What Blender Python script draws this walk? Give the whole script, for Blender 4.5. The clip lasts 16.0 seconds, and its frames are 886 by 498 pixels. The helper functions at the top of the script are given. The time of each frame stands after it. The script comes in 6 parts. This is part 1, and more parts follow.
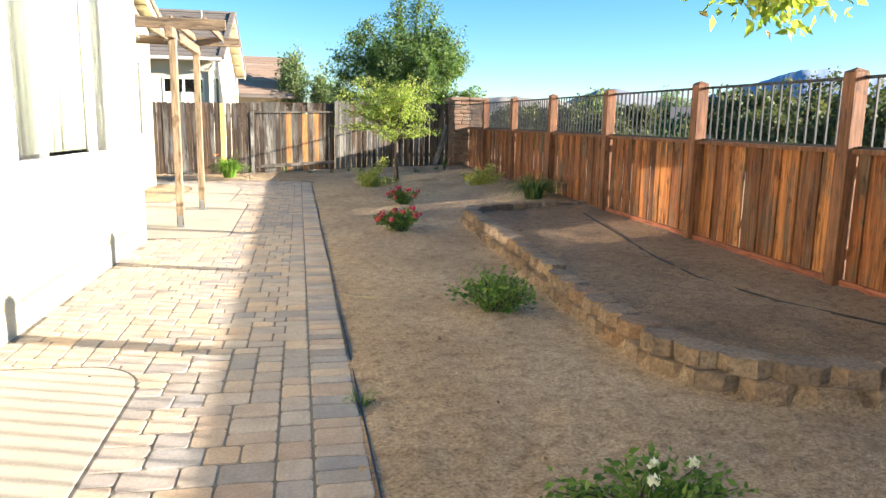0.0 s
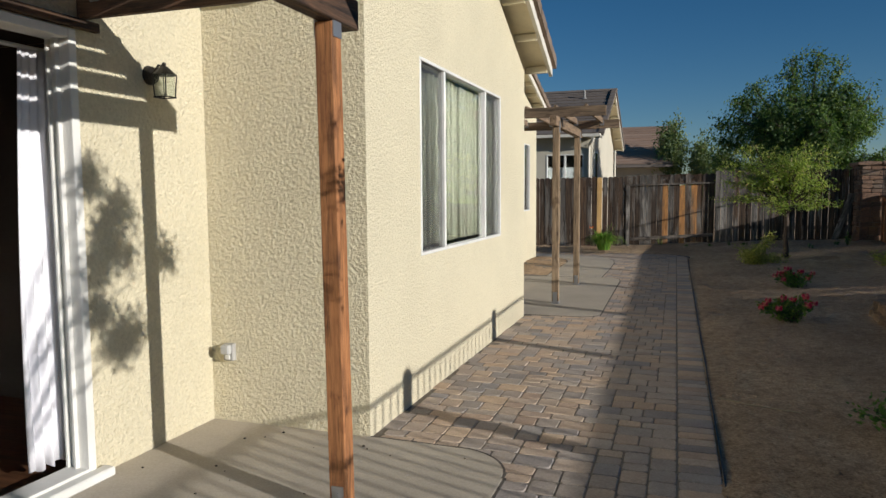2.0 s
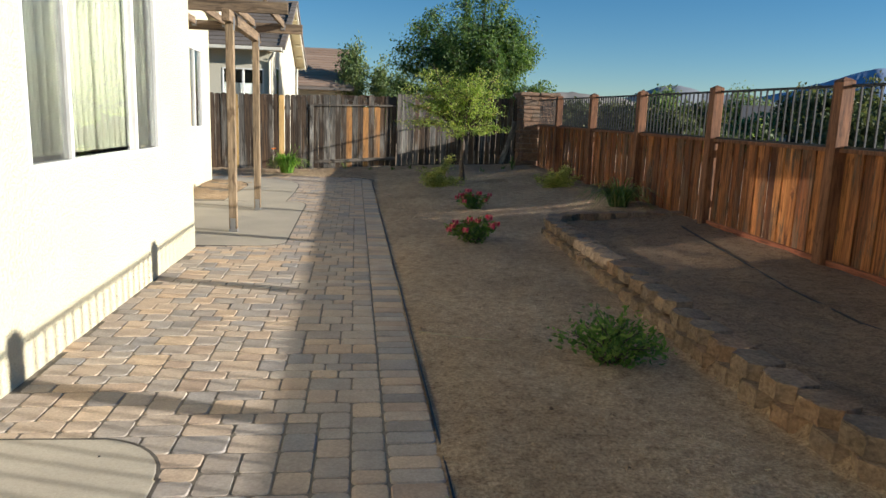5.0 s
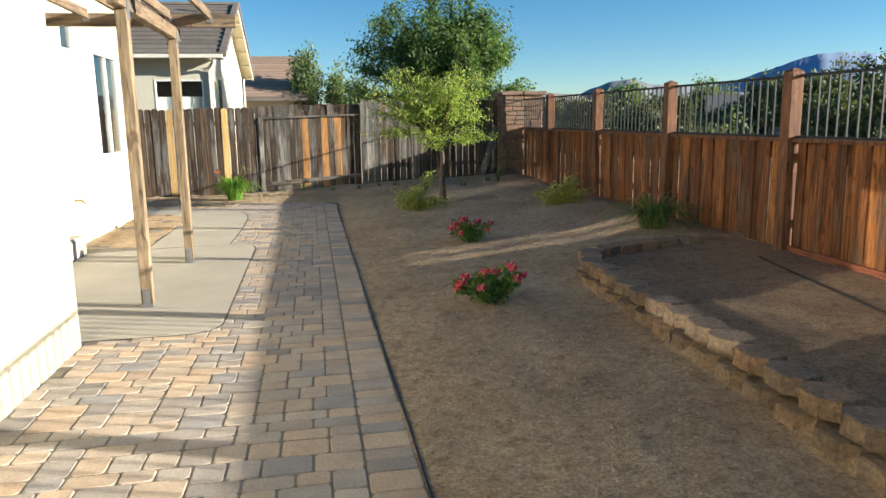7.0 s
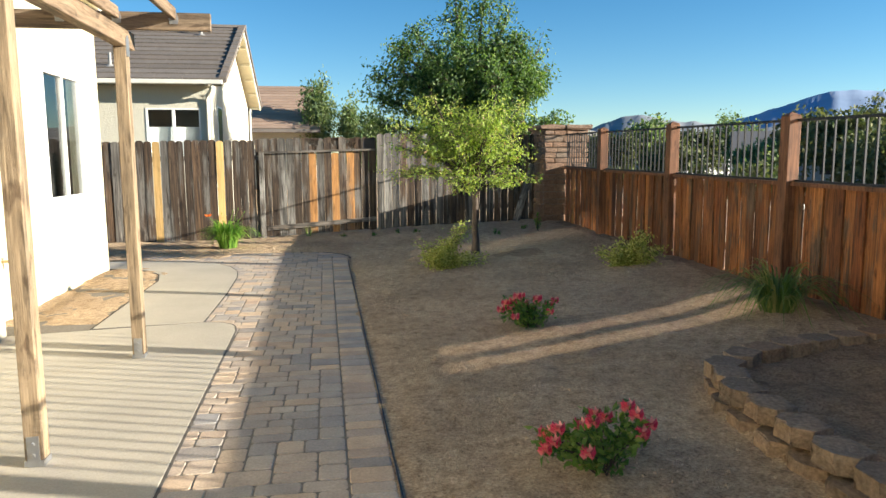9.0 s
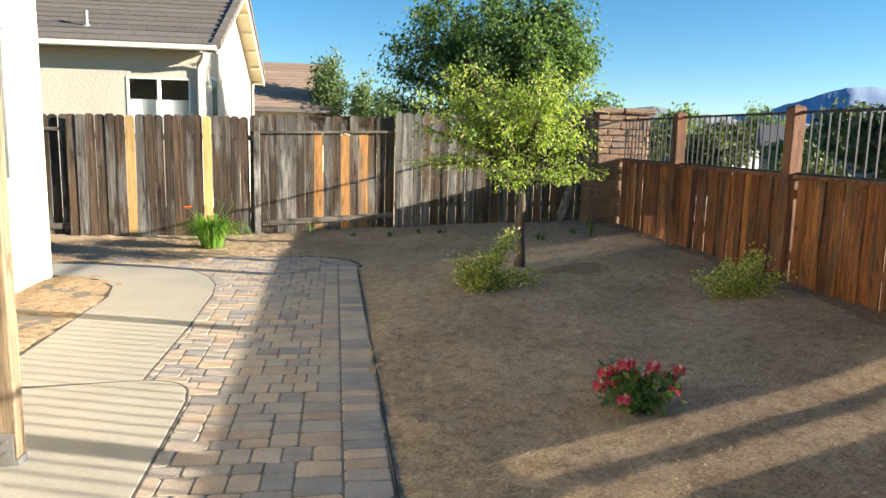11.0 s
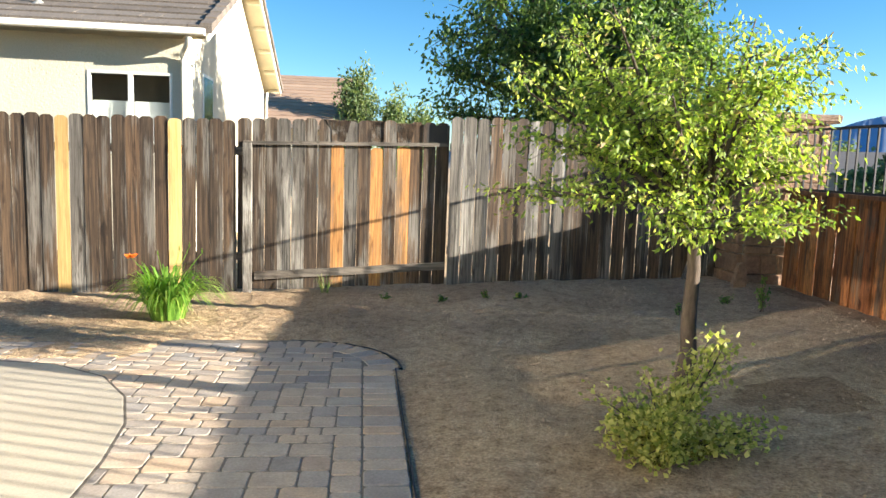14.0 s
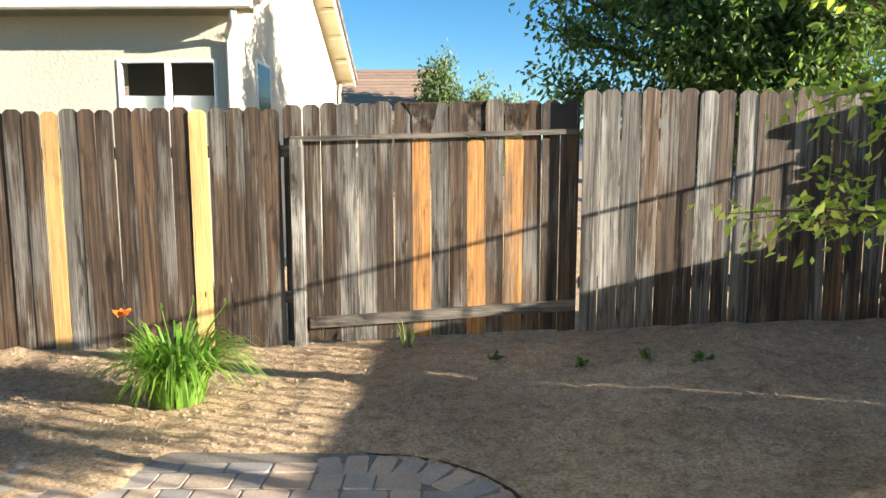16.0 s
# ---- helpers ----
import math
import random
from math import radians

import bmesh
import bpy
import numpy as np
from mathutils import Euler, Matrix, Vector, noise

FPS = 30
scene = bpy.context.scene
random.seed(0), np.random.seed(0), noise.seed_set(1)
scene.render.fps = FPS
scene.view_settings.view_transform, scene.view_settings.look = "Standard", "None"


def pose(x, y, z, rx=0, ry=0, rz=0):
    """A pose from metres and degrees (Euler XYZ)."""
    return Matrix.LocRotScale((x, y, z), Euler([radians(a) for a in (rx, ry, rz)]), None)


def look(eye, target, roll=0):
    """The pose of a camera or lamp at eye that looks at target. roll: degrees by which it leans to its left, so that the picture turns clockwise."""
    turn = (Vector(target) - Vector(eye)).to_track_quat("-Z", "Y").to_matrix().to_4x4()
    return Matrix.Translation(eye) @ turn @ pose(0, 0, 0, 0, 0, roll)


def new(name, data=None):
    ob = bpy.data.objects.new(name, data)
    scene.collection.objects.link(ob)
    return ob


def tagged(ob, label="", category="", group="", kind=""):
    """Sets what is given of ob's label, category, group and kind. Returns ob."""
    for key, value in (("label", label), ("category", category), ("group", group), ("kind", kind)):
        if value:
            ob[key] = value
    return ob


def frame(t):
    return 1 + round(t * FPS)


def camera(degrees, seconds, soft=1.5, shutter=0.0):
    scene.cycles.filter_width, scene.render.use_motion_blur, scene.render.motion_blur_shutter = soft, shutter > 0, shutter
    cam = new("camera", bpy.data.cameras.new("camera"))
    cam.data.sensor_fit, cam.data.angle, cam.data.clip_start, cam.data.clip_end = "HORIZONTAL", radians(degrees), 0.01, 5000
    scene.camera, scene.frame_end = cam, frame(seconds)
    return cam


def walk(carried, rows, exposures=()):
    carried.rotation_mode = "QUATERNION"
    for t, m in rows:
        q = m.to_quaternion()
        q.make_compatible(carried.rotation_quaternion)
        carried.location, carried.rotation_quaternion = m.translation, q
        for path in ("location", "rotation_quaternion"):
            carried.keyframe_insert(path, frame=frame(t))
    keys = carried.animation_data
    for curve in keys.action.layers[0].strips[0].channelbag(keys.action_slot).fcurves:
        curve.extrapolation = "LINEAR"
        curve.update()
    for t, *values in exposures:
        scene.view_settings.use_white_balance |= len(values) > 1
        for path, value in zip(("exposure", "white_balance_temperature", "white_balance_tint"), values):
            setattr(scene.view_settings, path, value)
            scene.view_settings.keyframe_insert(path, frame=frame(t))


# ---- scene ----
# ---------- camera and walk ----------
cam = camera(64.5, 16.0)
PATH = [
    (0, (0.104, 0.006, 1.371), (0.482, 1.94, 1.028), 1.0),
    (0.5, (0.038, 0.092, 1.377), (0.025, 2.047, 0.954), 1.9),
    (1, (0.026, 0.123, 1.367), (-0.458, 1.973, 0.78), 2.4),
    (1.5, (0.075, 0.149, 1.443), (-0.636, 1.984, 1.086), 0.5),
    (2, (0.102, 0.143, 1.554), (-0.543, 2.029, 1.389), -0.4),
    (2.5, (0.094, 0.122, 1.671), (-0.619, 1.99, 1.617), -0.7),
    (3, (0.089, 0.097, 1.69), (-0.566, 1.985, 1.776), -0.6),
    (3.5, (0.055, 0.123, 1.616), (-0.328, 2.084, 1.524), 0.7),
    (4, (-0.007, 0.243, 1.488), (0.033, 2.215, 1.156), 1.8),
    (4.5, (0.007, 0.621, 1.425), (0.185, 2.574, 1.032), 2.8),
    (5, (-0.017, 1.119, 1.407), (0.216, 3.072, 1.045), 2.0),
    (5.2, (-0.065, 1.348, 1.422), (0.235, 3.286, 1.031), 0.9),
    (7.5, (-0.055, 4.193, 1.493), (0.272, 6.142, 1.187), -1.3),
    (8, (-0.026, 4.764, 1.527), (0.264, 6.725, 1.265), -0.7),
    (10.3, (0.041, 7.373, 1.576), (0.377, 9.328, 1.317), 0.4),
    (10.5, (0.05, 7.591, 1.567), (0.346, 9.551, 1.301), 1.6),
    (11, (0.025, 8.223, 1.557), (0.31, 10.18, 1.259), 1.3),
    (11.5, (0.03, 8.841, 1.569), (0.254, 10.807, 1.277), 2.5),
    (12, (-0.007, 9.435, 1.588), (0.212, 11.403, 1.303), 0.8),
    (12.5, (-0.031, 10.039, 1.554), (0.172, 12.008, 1.27), 1.0),
    (13, (-0.023, 10.712, 1.507), (0.184, 12.681, 1.229), 0.6),
    (13.5, (0.027, 11.373, 1.508), (0.288, 13.338, 1.245), 0.2),
    (14, (0.001, 11.979, 1.484), (0.213, 13.954, 1.25), 2.0),
    (14.5, (-0.039, 12.568, 1.482), (0.162, 14.545, 1.254), -0.1),
    (15, (-0.094, 13.14, 1.508), (-0.058, 15.125, 1.266), 0.6),
    (15.5, (-0.109, 13.729, 1.515), (-0.027, 15.711, 1.26), -1.4),
    (16, (-0.114, 14.335, 1.507), (-0.139, 16.319, 1.254), -0.1),
]

EXPOSURES = [(0.0, 2.32, 6700, 12), (0.5, 1.45, 6600, 11), (1.0, 0.75, 6400, 11), (1.5, 0.2, 6350, 12), (2.0, -0.05, 6200, 13), (2.5, -0.2, 6200, 13), (3.0, -0.2, 6200, 13),
             (3.5, -0.2, 6200, 13), (4.0, 0.12, 6250, 12), (4.5, 0.66, 6300, 11), (5.0, 0.92, 6350, 10), (7.5, 1.5, 6550, 8), (8.0, 1.53, 6600, 8), (10.5, 1.8, 6700, 9),
             (12.0, 1.85, 6800, 9), (14.0, 2.1, 6800, 10), (16.0, 2.0, 6850, 10)]
walk(cam, [(t, look(eye, target, roll)) for t, eye, target, roll in PATH], EXPOSURES)

# ---------- world, sun ----------
SUN_DIR = Vector((1.0, -0.334, 0.254)).normalized()
SUN_ELEV = math.asin(SUN_DIR.z)
SUN_ROT = math.atan2(SUN_DIR.x, SUN_DIR.y)
world = bpy.data.worlds.new("world")
scene.world = world
world.use_nodes = True
wn = world.node_tree.nodes
sky = wn.new("ShaderNodeTexSky")
sky.sky_type, sky.sun_disc = "NISHITA", False
sky.sun_elevation, sky.sun_rotation = SUN_ELEV, SUN_ROT
sky.altitude, sky.air_density, sky.dust_density, sky.ozone_density = 1500, 1.0, 0.0, 3.0
wn["Background"].inputs["Strength"].default_value = 0.061
tone = wn.new("ShaderNodeHueSaturation")
tone.inputs["Saturation"].default_value = 1.24
tone.inputs["Hue"].default_value = 0.497
world.node_tree.links.new(sky.outputs[0], tone.inputs["Color"])
world.node_tree.links.new(tone.outputs[0], wn["Background"].inputs["Color"])
sun = new("sun", bpy.data.lights.new("sun", "SUN"))
sun.data.energy, sun.data.angle, sun.data.color = 5.0, radians(0.45), (1.0, 0.95, 0.85)
sun.matrix_world = look(SUN_DIR * 60, (0, 0, 0))


def window_glint(x, y0, y1, z0, z1, strength):
    """Low sun mirrored by a window pane that faces +x: a parallel beam the size of the pane."""
    d = Vector((SUN_DIR.x, -SUN_DIR.y, -SUN_DIR.z))
    lamp = bpy.data.lights.new("window_glint", "AREA")
    lamp.shape, lamp.size, lamp.size_y = "RECTANGLE", (y1 - y0) * 0.93, (z1 - z0) * 0.96
    lamp.spread = radians(0.7)
    lamp.energy, lamp.color = strength * (y1 - y0) * (z1 - z0), (1.0, 0.93, 0.8)
    eye = Vector((x, (y0 + y1) / 2, (z0 + z1) / 2)) + d * 0.34
    new("window_glint", lamp).matrix_world = look(eye, eye + d)


window_glint(-1.746, 5.66, 6.83, 1.12, 2.5, 0.8)
window_glint(-3.15, 9.4, 9.67, 1.02, 2.1, 1.25)
window_glint(-3.15, 9.83, 10.1, 1.02, 2.1, 1.25)
window_glint(-3.15, 14.53, 15.07, 1.13, 2.53, 0.55)
window_glint(-3.15, 15.13, 15.63, 1.13, 2.53, 0.55)



# ---------- materials ----------
def material(name):
    m = bpy.data.materials.new(name)
    m.use_nodes = True
    return m, m.node_tree, m.node_tree.nodes["Principled BSDF"]


def ramp_node(tree, stops):
    r = tree.nodes.new("ShaderNodeValToRGB")
    while len(r.color_ramp.elements) < len(stops):
        r.color_ramp.elements.new(0.5)
    for e, (p, c) in zip(r.color_ramp.elements, stops):
        e.position, e.color = p, (*c, 1)
    return r


def coords(tree, scale, per_object):
    """Object coordinates, shifted by chance from object to object."""
    tc = tree.nodes.new("ShaderNodeTexCoord")
    mp = tree.nodes.new("ShaderNodeMapping")
    mp.inputs["Scale"].default_value = scale
    tree.links.new(tc.outputs["Object"], mp.inputs["Vector"])
    if per_object:
        info = tree.nodes.new("ShaderNodeObjectInfo")
        mul = tree.nodes.new("ShaderNodeMath")
        mul.operation, mul.inputs[1].default_value = "MULTIPLY", 57.0
        tree.links.new(info.outputs["Random"], mul.inputs[0])
        tree.links.new(mul.outputs[0], mp.inputs["Location"])
    return mp.outputs["Vector"]


def noise_node(tree, vector, scale, detail=5.0, rough=0.6, distortion=0.0):
    n = tree.nodes.new("ShaderNodeTexNoise")
    n.inputs["Scale"].default_value, n.inputs["Detail"].default_value = scale, detail
    n.inputs["Roughness"].default_value, n.inputs["Distortion"].default_value = rough, distortion
    tree.links.new(vector, n.inputs["Vector"])
    return n.outputs["Fac"]


def mix_col(tree, mode, fac, a, b):
    mx = tree.nodes.new("ShaderNodeMix")
    mx.data_type, mx.blend_type = "RGBA", mode
    for sock, v in ((0, fac), (6, a), (7, b)):
        if isinstance(v, (int, float)):
            mx.inputs[sock].default_value = v
        elif isinstance(v, tuple):
            mx.inputs[sock].default_value = (*v, 1)
        else:
            tree.links.new(v, mx.inputs[sock])
    return mx.outputs[2]


def bump_node(tree, bsdf, height, strength, distance):
    b = tree.nodes.new("ShaderNodeBump")
    b.inputs["Strength"].default_value, b.inputs["Distance"].default_value = strength, distance
    tree.links.new(height, b.inputs["Height"])
    tree.links.new(b.outputs[0], bsdf.inputs["Normal"])
    return b


def surface(name, fine, coarse, fine_scale=40, coarse_scale=3, rough=0.85, bump=0.4, depth=0.004, stretch=(1, 1, 1), per_object=False,
            variety=None, island=False, coarse_mix=0.7, metal=0.0, bump_scale=None, distortion=0.0):
    """Two scales of noise: fine stops for the grain, multiplied by coarse stops for stains. variety: stops picked by object or by island."""
    m, tree, bsdf = material(name)
    vec = coords(tree, stretch, per_object)
    flat = coords(tree, (1, 1, 1), per_object)
    n1 = noise_node(tree, vec, fine_scale, 6, 0.65, distortion)
    n2 = noise_node(tree, flat, coarse_scale, 4, 0.55)
    r1, r2 = ramp_node(tree, fine), ramp_node(tree, coarse)
    tree.links.new(n1, r1.inputs[0])
    tree.links.new(n2, r2.inputs[0])
    col = mix_col(tree, "MULTIPLY", coarse_mix, r1.outputs[0], r2.outputs[0])
    if variety:
        rv = ramp_node(tree, variety)
        src = tree.nodes.new("ShaderNodeNewGeometry" if island else "ShaderNodeObjectInfo")
        tree.links.new(src.outputs["Random Per Island" if island else "Random"], rv.inputs[0])
        col = mix_col(tree, "MULTIPLY", 1.0, col, rv.outputs[0])
    tree.links.new(col, bsdf.inputs["Base Color"])
    bsdf.inputs["Roughness"].default_value, bsdf.inputs["Metallic"].default_value = rough, metal
    if bump:
        h = n1 if bump_scale is None else noise_node(tree, vec, bump_scale, 4, 0.6)
        bump_node(tree, bsdf, h, bump, depth)
    return m


W = (1.0, 1.0, 1.0)


def grey(v):
    return (v, v, v)


def leaf_material(name, stops, through_light=0.35, gloss=0.4):
    m, tree, bsdf = material(name)
    geo = tree.nodes.new("ShaderNodeNewGeometry")
    r = ramp_node(tree, stops)
    tree.links.new(geo.outputs["Random Per Island"], r.inputs[0])
    tree.links.new(r.outputs[0], bsdf.inputs["Base Color"])
    bsdf.inputs["Roughness"].default_value = 0.55
    bsdf.inputs["Specular IOR Level"].default_value = gloss
    tr = tree.nodes.new("ShaderNodeBsdfTranslucent")
    bright = mix_col(tree, "MULTIPLY", 1.0, r.outputs[0], (1.5, 1.6, 0.7))
    tree.links.new(bright, tr.inputs["Color"])
    mx = tree.nodes.new("ShaderNodeMixShader")
    mx.inputs[0].default_value = through_light
    tree.links.new(bsdf.outputs[0], mx.inputs[1])
    tree.links.new(tr.outputs[0], mx.inputs[2])
    tree.links.new(mx.outputs[0], tree.nodes["Material Output"].inputs["Surface"])
    return m


def wood(name, dark, light, variety, weather=None, grain=9.0, rough=0.8, along="z", contrast=0.7, fibres=0.6):
    """Boards: long grain, knots of darker wood, weathered patches."""
    m, tree, bsdf = material(name)
    def long(across, lengthwise):
        return tuple(lengthwise if a == along else across for a in "xyz")

    vec = coords(tree, long(grain, 0.55), True)
    flat = coords(tree, long(2.2, 0.8), True)
    n1 = noise_node(tree, vec, 5.0, 8, 0.7, 0.6)
    n2 = noise_node(tree, flat, 2.0, 4, 0.6)
    r1 = ramp_node(tree, [(0.3, dark), (0.7, light)])
    tree.links.new(n1, r1.inputs[0])
    col = r1.outputs[0]
    rv = ramp_node(tree, variety)
    rv.color_ramp.interpolation = "LINEAR"
    info = tree.nodes.new("ShaderNodeObjectInfo")
    tree.links.new(info.outputs["Random"], rv.inputs[0])
    col = mix_col(tree, "MULTIPLY", 1.0, col, rv.outputs[0])
    if weather:
        rw = ramp_node(tree, [(0.8, grey(0.0)), (0.9, grey(1.0))])
        ragged = tree.nodes.new("ShaderNodeMath")
        ragged.operation, ragged.inputs[1].default_value = "MULTIPLY_ADD", 0.55
        tree.links.new(noise_node(tree, coords(tree, long(70, 1.3), True), 1.5, 4, 0.7, 0.3), ragged.inputs[0])
        tree.links.new(n2, ragged.inputs[2])
        tree.links.new(ragged.outputs[0], rw.inputs[0])
        wfine = ramp_node(tree, [(0.3, tuple(v * 0.6 for v in weather)), (0.7, weather)])
        tree.links.new(n1, wfine.inputs[0])
        col = mix_col(tree, "MIX", rw.outputs[0], col, wfine.outputs[0])
    stain = ramp_node(tree, [(0.3, grey(0.55)), (0.55, W)])
    n3 = noise_node(tree, coords(tree, long(4, 1.2), True), 1.7, 5, 0.6)
    tree.links.new(n3, stain.inputs[0])
    col = mix_col(tree, "MULTIPLY", 0.75, col, stain.outputs[0])
    streak = ramp_node(tree, [(0.39, grey(0.3)), (0.47, grey(0.85)), (0.6, grey(1.2))])
    n4 = noise_node(tree, coords(tree, long(17, 1.1), True), 1.5, 6, 0.7, 0.8)
    tree.links.new(n4, streak.inputs[0])
    col = mix_col(tree, "MULTIPLY", contrast, col, streak.outputs[0])
    knots = ramp_node(tree, [(0.6, W), (0.7, (0.3, 0.24, 0.2))])
    n5 = noise_node(tree, coords(tree, long(9, 3.6), True), 1.5, 3, 0.5, 0.4)
    tree.links.new(n5, knots.inputs[0])
    col = mix_col(tree, "MULTIPLY", contrast, col, knots.outputs[0])
    fibre = ramp_node(tree, [(0.34, grey(0.4)), (0.46, grey(0.95)), (0.7, grey(1.15))])
    n6 = noise_node(tree, coords(tree, long(85, 1.6), True), 1.5, 5, 0.7, 0.3)
    tree.links.new(n6, fibre.inputs[0])
    col = mix_col(tree, "MULTIPLY", fibres, col, fibre.outputs[0])
    tree.links.new(col, bsdf.inputs["Base Color"])
    bsdf.inputs["Roughness"].default_value = rough
    bump_node(tree, bsdf, n6, 0.7, 0.004)
    return m


def plain(name, colour, rough=0.5, metal=0.0, spread=0.12, scale=25):
    lo = tuple(c * (1 - spread) for c in colour)
    return surface(name, [(0.3, lo), (0.7, colour)], [(0.35, grey(0.85)), (0.6, W)], scale, 4, rough, 0.15, 0.002, metal=metal, per_object=True)


def glass(name, colour=(0.92, 0.96, 0.96), rough=0.0):
    m, tree, bsdf = material(name)
    bsdf.inputs["Base Color"].default_value = (*colour, 1)
    bsdf.inputs["Roughness"].default_value = rough
    bsdf.inputs["Transmission Weight"].default_value = 1.0
    bsdf.inputs["IOR"].default_value = 1.45
    return m


STUCCO = surface("stucco", [(0.3, (0.66, 0.59, 0.405)), (0.7, (0.82, 0.74, 0.53))], [(0.3, grey(0.88)), (0.65, W)], 55, 0.9, 0.92, 1.0, 0.03, bump_scale=47, distortion=0.6)
STUCCO_PALE = surface("pale stucco", [(0.3, (0.5, 0.46, 0.36)), (0.7, (0.6, 0.56, 0.45))], [(0.3, grey(0.88)), (0.65, W)], 50, 0.9, 0.92, 0.7, 0.012, bump_scale=24)
CONCRETE = surface("concrete", [(0.3, (0.4, 0.35, 0.28)), (0.7, (0.5, 0.445, 0.36))], [(0.3, grey(0.82)), (0.6, W)], 90, 1.6, 0.9, 0.3, 0.003)
PAVER_TINTS = [(0.0, (0.46, 0.43, 0.41)), (0.16, (0.78, 0.69, 0.59)), (0.3, (0.92, 0.7, 0.5)), (0.45, (0.6, 0.56, 0.53)), (0.6, (1.0, 0.78, 0.56)),
               (0.72, (0.51, 0.5, 0.5)), (0.86, (0.85, 0.74, 0.62)), (1.0, (0.76, 0.58, 0.44))]
PAVER_FINE = [(0.3, (0.5, 0.475, 0.45)), (0.7, (0.73, 0.69, 0.65))]
PAVER = surface("paver", PAVER_FINE, [(0.3, (0.72, 0.7, 0.7)), (0.65, W)], 70, 6, 0.88, 0.45, 0.003, per_object=True, variety=PAVER_TINTS)
PAVER_REST = surface("paver rest", PAVER_FINE, [(0.3, (0.72, 0.7, 0.7)), (0.65, W)], 70, 6, 0.88, 0.45, 0.003, variety=PAVER_TINTS, island=True)
BLOCK = surface("split block", [(0.3, (0.2, 0.145, 0.1)), (0.7, (0.46, 0.35, 0.25))], [(0.3, grey(0.62)), (0.65, W)], 38, 7, 0.93, 1.0, 0.02, per_object=True,
                variety=[(0.0, (0.7, 0.66, 0.64)), (0.5, (1.0, 0.95, 0.9)), (1.0, (1.0, 0.82, 0.68))])
STONE = surface("ledge stone", [(0.3, (0.19, 0.14, 0.105)), (0.7, (0.36, 0.275, 0.21))], [(0.3, grey(0.65)), (0.65, W)], 25, 5, 0.9, 0.8, 0.014, per_object=True,
                variety=[(0.0, (0.7, 0.62, 0.58)), (0.35, (1.0, 0.8, 0.65)), (0.7, (0.85, 0.66, 0.55)), (1.0, (0.8, 0.8, 0.78))])
JOINT = plain("slab joint", (0.1, 0.085, 0.07), 0.95)
MORTAR = plain("mortar", (0.25, 0.21, 0.17), 0.95)


def dirt_material(name, shade):
    m, tree, bsdf = material(name)
    vec = coords(tree, (1, 1, 1), False)
    fine = noise_node(tree, vec, 52, 8, 0.82)
    straw = noise_node(tree, coords(tree, (30, 75, 30), False), 1.6, 5, 0.7, 1.5)
    mid = noise_node(tree, vec, 11, 5, 0.65)
    big = noise_node(tree, vec, 0.9, 4, 0.55)
    r1 = ramp_node(tree, [(0.36, (0.22, 0.145, 0.086)), (0.5, (0.58, 0.415, 0.26)), (0.64, (0.88, 0.68, 0.455))])
    r2 = ramp_node(tree, [(0.33, (0.55, 0.5, 0.45)), (0.52, (0.93, 0.91, 0.89)), (0.65, W)])
    r3 = ramp_node(tree, [(0.3, (0.62, 0.57, 0.52)), (0.65, (0.98, 0.95, 0.9))])
    r4 = ramp_node(tree, [(0.54, grey(0.0)), (0.68, grey(1.0))])
    for a, b in ((fine, r1), (mid, r2), (big, r3), (straw, r4)):
        tree.links.new(a, b.inputs[0])
    col = mix_col(tree, "MIX", r4.outputs[0], r1.outputs[0], (0.8, 0.68, 0.49))
    col = mix_col(tree, "MULTIPLY", 0.85, col, r2.outputs[0])
    col = mix_col(tree, "MULTIPLY", 0.9, col, r3.outputs[0])
    col = mix_col(tree, "MULTIPLY", 1.0, col, shade)
    tree.links.new(col, bsdf.inputs["Base Color"])
    bsdf.inputs["Roughness"].default_value = 0.97
    add = tree.nodes.new("ShaderNodeMath")
    add.operation = "ADD"
    tree.links.new(fine, add.inputs[0])
    tree.links.new(mid, add.inputs[1])
    bump_node(tree, bsdf, add.outputs[0], 0.75, 0.021)
    return m


DIRT = dirt_material("dirt", W)
DAMP = dirt_material("dark bed soil", (0.68, 0.62, 0.58))
REDWOOD = wood("redwood board", (0.12, 0.043, 0.016), (0.54, 0.225, 0.077), [(0.0, (0.36, 0.28, 0.25)), (0.2, (1.0, 0.9, 0.76)), (0.4, (0.46, 0.38, 0.34)), (0.6, (1.45, 1.35, 1.1)), (0.8, (0.7, 0.53, 0.44)), (1.0, (1.7, 1.7, 1.45))], (0.2, 0.12, 0.07), contrast=0.8, fibres=0.35)
REDWOOD_POST = wood("redwood post", (0.15, 0.06, 0.028), (0.33, 0.145, 0.066), [(0.0, grey(0.85)), (1.0, W)], grain=6)
KICK = wood("red kickboard", (0.3, 0.09, 0.04), (0.42, 0.14, 0.07), [(0.0, grey(0.9)), (1.0, W)], along="y", grain=3)
OLD_VAR = [(0.0, (0.42, 0.39, 0.37)), (0.2, (0.9, 0.82, 0.74)), (0.4, (0.55, 0.51, 0.48)), (0.6, (1.1, 0.92, 0.74)), (0.8, (0.66, 0.62, 0.58)), (1.0, (0.95, 0.84, 0.72))]
OLDWOOD = wood("weathered board", (0.03, 0.021, 0.0145), (0.18, 0.124, 0.081), OLD_VAR, (0.23, 0.205, 0.175), contrast=0.95, fibres=0.9)
GREYWOOD = wood("silvered board", (0.07, 0.06, 0.05), (0.25, 0.222, 0.19), [(0.0, grey(0.72)), (1.0, W)], (0.4, 0.37, 0.325), contrast=0.95, fibres=0.9)
